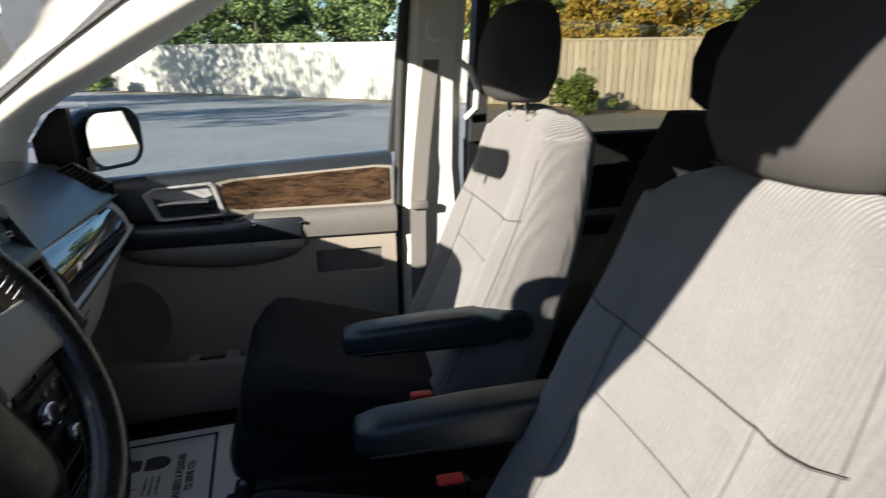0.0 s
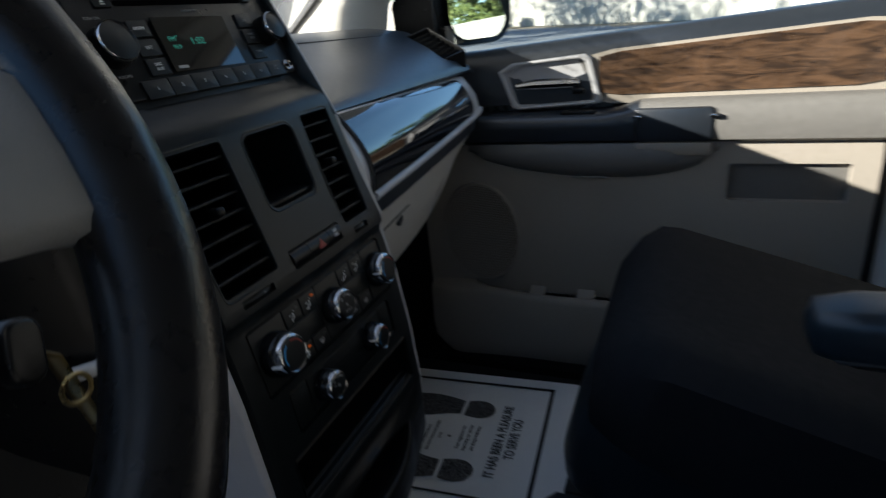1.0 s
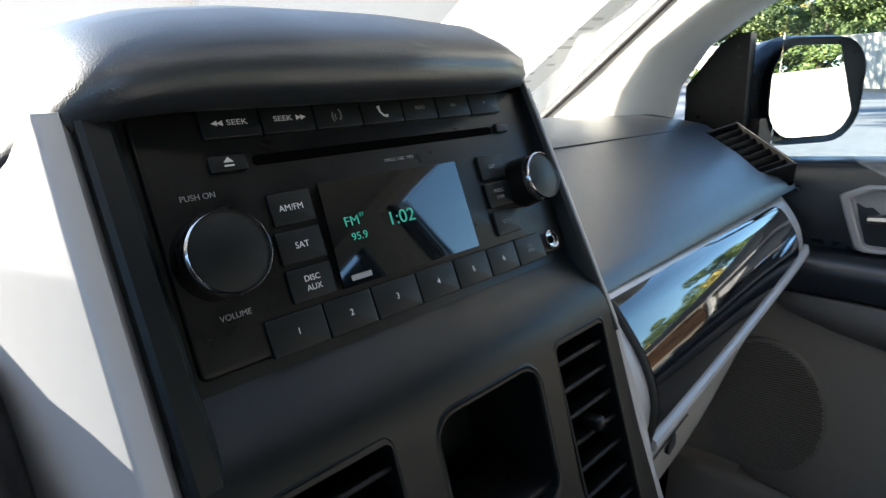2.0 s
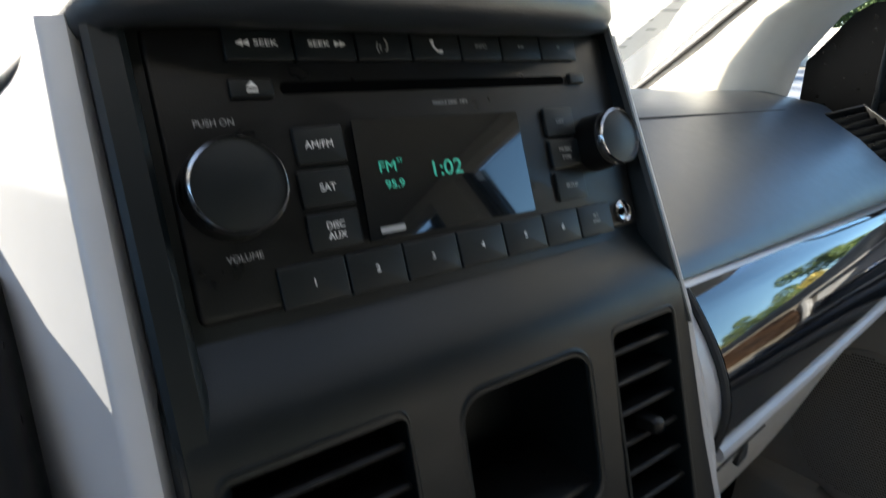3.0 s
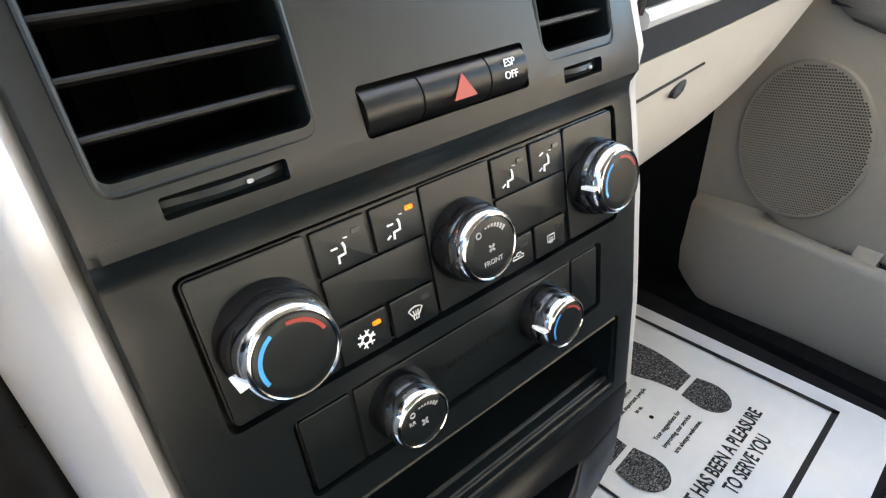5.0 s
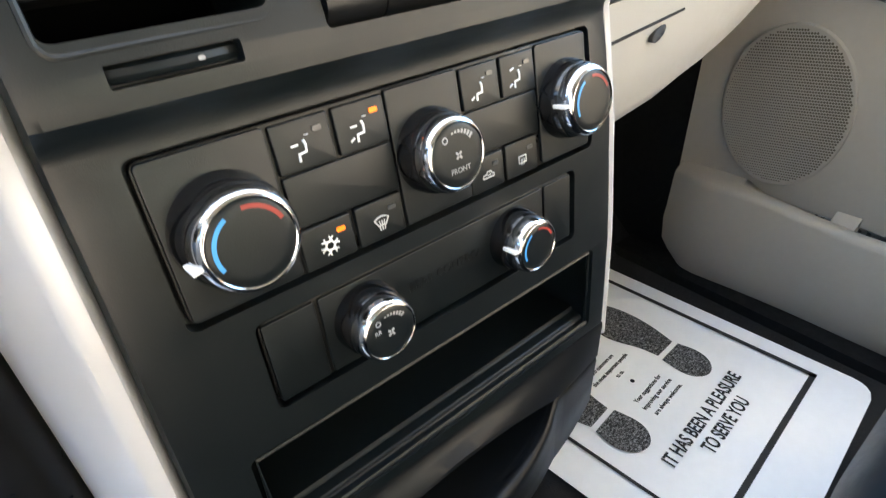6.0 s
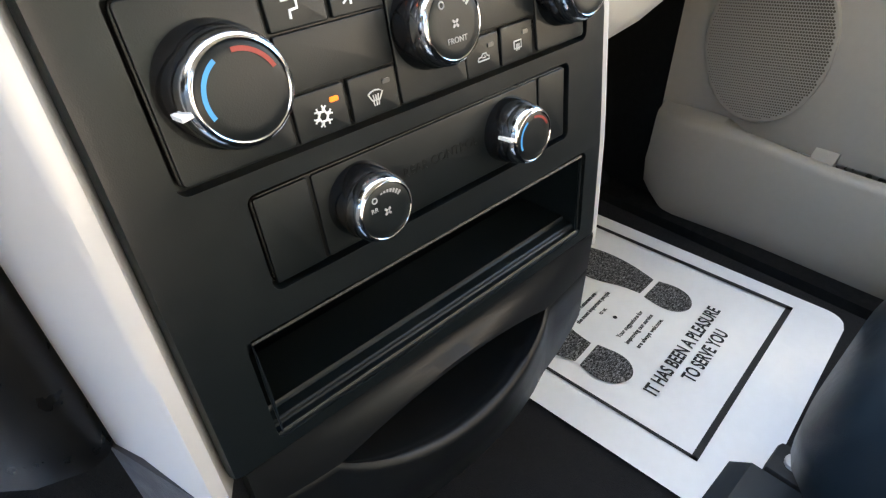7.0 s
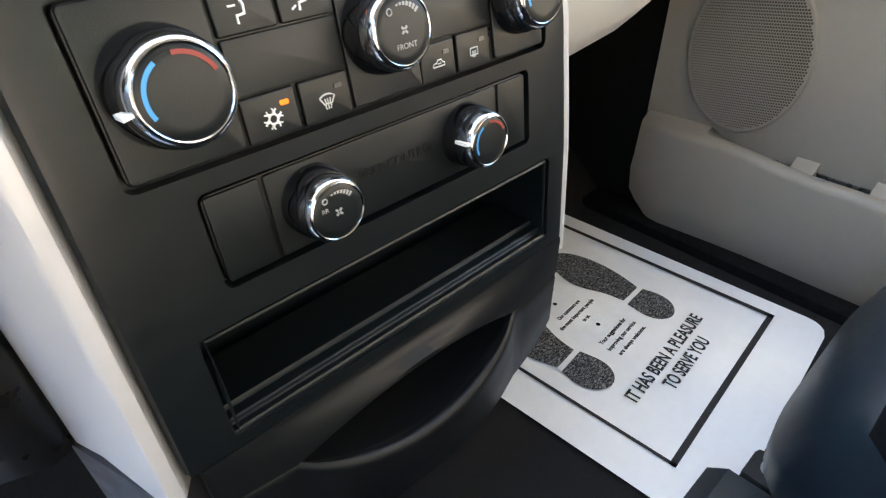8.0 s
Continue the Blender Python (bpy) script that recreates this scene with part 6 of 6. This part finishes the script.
def build_wheel():
    t = thing("steering_wheel", "black leather steering wheel with light grey spokes", "steering wheel", (-0.45, 0.1, 1.1))
    R = 0.1705
    rim = part("rim", tube([WHEEL @ Vector((R * math.cos(a), R * math.sin(a), 0)) for a in [2 * math.pi * k / 64 for k in range(64)]], 0.0195, 14, closed=True, flat=1.0), LEATHER, t, "black leather rim", sharp=70)

    def hub(name, levels, half_w, half_h, mat, label):
        rings = []
        for h, sc in levels:
            rings.append([WHEEL @ Vector((-0.030 + half_w * sc * math.copysign(abs(math.cos(a)) ** 0.7, math.cos(a)), -0.048 + half_h * sc * math.copysign(abs(math.sin(a)) ** 0.7, math.sin(a)), h)) for a in [2 * math.pi * k / 40 for k in range(40)]])
        part(name, loft(rings), mat, t, label, sharp=60)
    hub("airbag_cover", ((-0.02, 0.95), (0.010, 1.0), (0.016, 0.985), (0.023, 0.92), (0.027, 0.7)), 0.044, 0.078, SATIN, "slate airbag cover")
    hub("hub_skirt", ((-0.045, 0.85), (-0.012, 0.97), (0.006, 1.0), (0.0095, 0.98), (0.0105, 0.90)), 0.049, 0.084, SPOKE, "light grey hub skirt")
    for a0, w0, w1 in ((-5, 0.036, 0.029), (172, 0.036, 0.029), (-112, 0.045, 0.045)):
        a = radians(a0)
        d, n = Vector((math.cos(a), math.sin(a), 0)), Vector((-math.sin(a), math.cos(a), 0))
        rings = []
        for r, w, z in ((0.035, w0, 0.006), (0.10, w0 * 0.8, 0.010), (0.14, w1, 0.004), (0.172, w1 * 1.1, -0.002)):
            rings.append([WHEEL @ (d * r + n * o + Vector((0, 0, z + h))) for o, h in ((-w / 1, -0.008), (-w, 0.004), (-w * 0.8, 0.008), (w * 0.8, 0.008), (w, 0.004), (w, -0.008))])
        part("spoke", loft(rings), SPOKE, t, "light grey spoke", sharp=60)
    # stitches at the top quarter of the rim
    for k in range(10):
        a = radians(9 + 3.0 * k)
        p, d = Vector((R * math.cos(a), R * math.sin(a), 0)), Vector((math.cos(a), math.sin(a), 0))
        q = Vector((-math.sin(a), math.cos(a), 0))
        part("stitch", tube([WHEEL @ (p - d * 0.0198 + Vector((0, 0, 0.002)) - q * 0.002), WHEEL @ (p - d * 0.0185 + Vector((0, 0, 0.0078))), WHEEL @ (p - d * 0.0145 + Vector((0, 0, 0.0140)) + q * 0.003)], 0.0009, 6), GREYMARK, rim)
    # column shroud
    part("column", tube([WHEEL @ Vector((0, 0, z)) for z in (-0.03, -0.12, -0.25, -0.42)], [0.055, 0.065, 0.07, 0.07], 20), SATIN, t, "black column shroud", sharp=60)
    part("stalk", tube([WHEEL @ Vector((0.05, -0.01, -0.09)), WHEEL @ Vector((0.12, -0.005, -0.085)), WHEEL @ Vector((0.165, 0.0, -0.08))], [0.008, 0.008, 0.011], 10), SATIN, t, "black column stalk")


build_wheel()



# ---- paper mats ----
def build_mat(m, label, printed):
    t = thing("paper_mat", label, "floor mat", m.translation, group="paper floor mats")
    W, H, ny = 0.435, 0.56, 14
    rings = []
    for v in [0, 0.008, 0.02, 0.035, 0.054] + [k / ny for k in range(1, ny)] + [0.946, 0.965, 0.98, 0.992, 1.0]:
        near = max(0.0, 0.03 - min(v, 1 - v) * H) / 0.03
        side = 1 - (1 - math.sqrt(max(0.0, 1 - near * near))) * 0.03 / (W / 2)
        rings.append([m @ Vector((W / 2 * u * side - 0.018, (v - 0.5) * H + 0.042, 0.002 + 0.0008 * math.sin(5 * u + 3 * v) + 0.25 * max(0, v - 0.86) ** 1.3)) for u in [-1 + i / 5 for i in range(11)]])
    bm = loft(rings, cap=False, closed=False)
    bmesh.ops.solidify(bm, geom=bm.faces[:], thickness=0.0004)
    sheet = part("sheet", bm, PAPER, t)
    if not printed:
        return t
    up = 0.0036

    def flat(poly, mat, name):
        bm = bmesh.new()
        bm.faces.new([bm.verts.new(m @ Vector((x, y, up))) for x, y in poly])
        return part(name, bm, mat, sheet)
    # thick border
    bx0, bx1, by0, by1, bw = -0.181, 0.168, -0.168, 0.235, 0.0085
    for x0, y0, x1, y1 in ((bx0, by0, bx1, by0 + bw), (bx0, by1 - bw * 0.6, bx1, by1), (bx0, by0, bx0 + bw * 0.6, by1), (bx1 - bw, by0, bx1, by1)):
        flat([(x0, y0), (x1, y0), (x1, y1), (x0, y1)], INK, "border")
    at = m @ Matrix.Translation((0, 0, up))

    def line(text, x, y, h, w, mat=INK):
        words(text, h, at @ Matrix.Translation((x, y, 0.0)), mat, sheet, w, "printed_line", 0.034)
    line("IT HAS BEEN A PLEASURE", -0.018, -0.080, 0.0185, 0.214)
    line("TO SERVE YOU", -0.011, -0.108, 0.0185, 0.120)
    line("Our customers are", -0.030, 0.077, 0.0066, 0.058)
    line("the most important people", -0.030, 0.062, 0.0066, 0.092)
    line("to us.", -0.028, 0.047, 0.0066, 0.017)
    line("Your suggestions for", -0.026, 0.002, 0.0066, 0.072)
    line("improving our service", -0.026, -0.013, 0.0066, 0.078)
    line("are always welcome.", -0.024, -0.029, 0.0066, 0.076)
    for x, y in ((-0.028, 0.026), (-0.033, 0.101)):
        flat([(x + 0.0035 * math.cos(a), y + 0.0035 * math.sin(a)) for a in [2 * math.pi * k / 14 for k in range(14)]], INK, "dot")
    line("PAPER MAT", -0.030, 0.125, 0.0075, 0.055)

    def foot(cx, cy, mirror):
        sole = [(-0.018, -0.060), (-0.018, -0.061), (0.026, -0.062), (0.027, -0.061), (0.033, -0.040), (0.039, -0.014), (0.042, 0.020), (0.038, 0.055), (0.028, 0.080), (0.008, 0.098), (-0.008, 0.092), (-0.026, 0.066), (-0.038, 0.030), (-0.034, 0.002), (-0.022, -0.028)]
        heel = [(-0.022, -0.070), (-0.021, -0.069), (0.028, -0.070), (0.029, -0.071), (0.035, -0.100), (0.027, -0.124), (0.005, -0.137), (-0.016, -0.130), (-0.028, -0.108)]
        for poly in (sole, heel):
            for _ in range(2):
                poly = [((1 - f) * a[0] + f * b[0], (1 - f) * a[1] + f * b[1]) for a, b in zip(poly, poly[1:] + poly[:1]) for f in (0.25, 0.75)]
            flat([(cx + (-u if mirror else u), cy + v) for u, v in poly], PRINT, "shoe_print")
    foot(0.064, 0.084, False)
    foot(-0.116, 0.086, True)
    return t


MAT = Matrix.Translation((0.4795, 0.090, FLOOR)) @ pose(0, 0, 0, 0, 0, 4.5)
build_mat(MAT, "white printed paper mat on the passenger floor", True)
build_mat(Matrix.Translation((-0.44, 0.06, FLOOR)) @ pose(0, 0, 0, 0, 0, -2), "white paper mat on the driver floor", False)


# ---- last things in the cabin ----
def kick_panel(s):
    tag = "passenger" if s > 0 else "driver"
    structure("wall_kick_" + tag, loft([[(s * x, 0.24, FLOOR), (s * x, 0.66, FLOOR), (s * x, 0.66, 1.16), (s * x, 0.28, 1.16), (s * x, 0.25, 0.9)] for x in (0.781, 0.90)]), BLACKTRIM, "black kick panel beside the footwell", "wall")


kick_panel(1)
kick_panel(-1)


def build_inside_mirror():
    t = thing("rear_view_mirror", "black rear-view mirror on the windscreen", "mirror", (0, 0.02, 1.56))
    c = Matrix.Translation((-0.030, 0.0, 1.553)) @ pose(0, 0, 0, -6, 0, 14)
    rings = []
    for y, sc in ((-0.012, 0.97), (-0.008, 1.0), (0.008, 0.98), (0.022, 0.80)):
        rings.append([c @ Vector((p[0] * sc, y, p[1] * sc)) for p in rrect(0.235, 0.072, 0.03, 6)])
    part("housing", loft(rings), SATIN, t, "black housing")
    part("glass", slab(rrect(0.222, 0.060, 0.026, 6), 0.002, m=c @ pose(0, -0.012, 0, 90, 0, 0)), MIRROR, t, "mirror glass")
    part("stem", tube([(-0.030, 0.02, 1.556), (-0.02, 0.06, 1.580), (-0.01, 0.10, 1.602)], 0.010, 10), SATIN, t)
    part("dimmer_tab", box((-0.006, -0.006, -0.062), (0.006, 0.002, -0.030), 0.002, 1, c), SATIN, t, "small dimmer tab")


build_inside_mirror()


def build_sticker():
    """A printed sheet taped inside the windscreen's passenger corner."""
    t = thing("window_sheet", "white printed sheet taped inside the windscreen corner", "paper sheet", (0.52, 0.46, 1.22))

    def spot(x, v, lift=0.0):
        u = x / 0.715
        fwd = 0.20 * (1 - u * u)
        y0, z0, y1, z1 = 0.55 + fwd, 1.215, 0.20 + fwd * 0.75, 1.475
        return Vector((x, y0 + (y1 - y0) * v - 0.012 - lift * 0.6, z0 + (z1 - z0) * v - 0.008 - lift * 0.8))
    rows = [[spot(0.40 + 0.225 * i / 8, v) for i in range(9)] for v in np.linspace(0.02, 0.72, 8)]
    bm = loft(rows, cap=False, closed=False)
    bmesh.ops.solidify(bm, geom=bm.faces[:], thickness=0.0003)
    sheet = part("sheet", bm, THIN, t)
    rng = random.Random(4)
    for k in range(13):
        v = 0.08 + 0.046 * k
        x0 = 0.412
        while x0 < 0.60:
            w = rng.uniform(0.015, 0.06)
            x1 = min(x0 + w, 0.612)
            bm = bmesh.new()
            bm.faces.new([bm.verts.new(p) for p in (spot(x0, v, 0.0012), spot(x1, v, 0.0012), spot(x1, v + 0.014, 0.0012), spot(x0, v + 0.014, 0.0012))])
            part("text_bar", bm, FAINT, sheet)
            x0 = x1 + rng.uniform(0.006, 0.02)


build_sticker()


def build_shifter():
    t = thing("gear_lever", "slim silver grey gear lever beside the centre stack", "gear lever", (-0.20, 0.058, 1.03))
    part("boot", lathe([(0.0, -0.02), (0.026, -0.02), (0.024, 0.0), (0.015, 0.012), (0.0, 0.012)], 20, m=Matrix.Translation((-0.182, 0.070, 1.036)) @ pose(0, 0, 0, 90, 0, 0)), RUBBER, t, "black lever boot")
    part("lever", tube([(-0.228, 0.056, 1.037), (-0.206, 0.052, 1.033), (-0.186, 0.051, 1.037), (-0.1765, 0.050, 1.052), (-0.1765, 0.049, 1.085), (-0.179, 0.048, 1.118), (-0.182, 0.046, 1.148)], [0.0055, 0.0055, 0.0055, 0.0060, 0.0062, 0.0064, 0.0066], 14), SILVER, t, "satin silver lever")
    part("cap", lathe([(0.0, 0), (0.0068, 0), (0.0068, 0.003), (0.005, 0.005), (0.0, 0.0055)], 16, m=Matrix.Translation((-0.182, 0.046, 1.148))), SILVER, t, "silver end cap")


build_shifter()


def build_key():
    t = thing("ignition_key", "brass key hanging at the steering column", "key", (-0.33, 0.0, 1.06))
    part("fob", slab(rrect(0.020, 0.032, 0.008), 0.009, 0.003, m=Matrix.Translation((-0.290, -0.030, 1.108)) @ pose(0, 0, 0, 80, 20, 10)), SATIN, t, "black key head")
    part("blade", tube([(-0.279, -0.026, 1.100), (-0.270, -0.020, 1.092), (-0.259, -0.010, 1.055), (-0.247, 0.0, 1.013)], 0.0048, 8, flat=0.4), BRASS, t, "worn brass blade")
    part("ring", tube([(-0.268 + 0.008 * math.cos(a), -0.026, 1.072 + 0.008 * math.sin(a)) for a in [2 * math.pi * k / 20 for k in range(20)]], 0.0015, 6, closed=True), BRASS, t, "brass ring")


build_key()


def build_rail_cover():
    t = thing("seat_rail_cover", "black plastic cover at the seat rail end", "seat fitting", (0.33, -0.17, FLOOR))
    part("cover", loft([[(x, -0.135, FLOOR), (x, -0.120, FLOOR + 0.030), (x, -0.140, FLOOR + 0.050), (x, -0.30, FLOOR + 0.056), (x, -0.30, FLOOR)] for x in (0.252, 0.257, 0.314, 0.319)]), VINYL, t, "slate rounded cover")
    part("bracket", box((0.326, -0.26, FLOOR), (0.372, -0.150, FLOOR + 0.050), 0.006), RUBBER, t, "black bracket")
    part("bolt", lathe([(0.0, 0), (0.010, 0), (0.010, 0.005), (0.006, 0.007), (0.0, 0.007)], 12, m=Matrix.Translation((0.349, -0.172, FLOOR + 0.050))), SILVER, t)


build_rail_cover()


def build_grab():
    t = thing("assist_handle", "pale assist handle on the door pillar", "grab handle", (0.82, -0.86, 1.33))
    part("bar", tube([(0.815, -0.845, 1.46), (0.785, -0.865, 1.44), (0.775, -0.885, 1.39), (0.785, -0.885, 1.33), (0.82, -0.865, 1.30)], 0.010, 10), PALE, t)


build_grab()
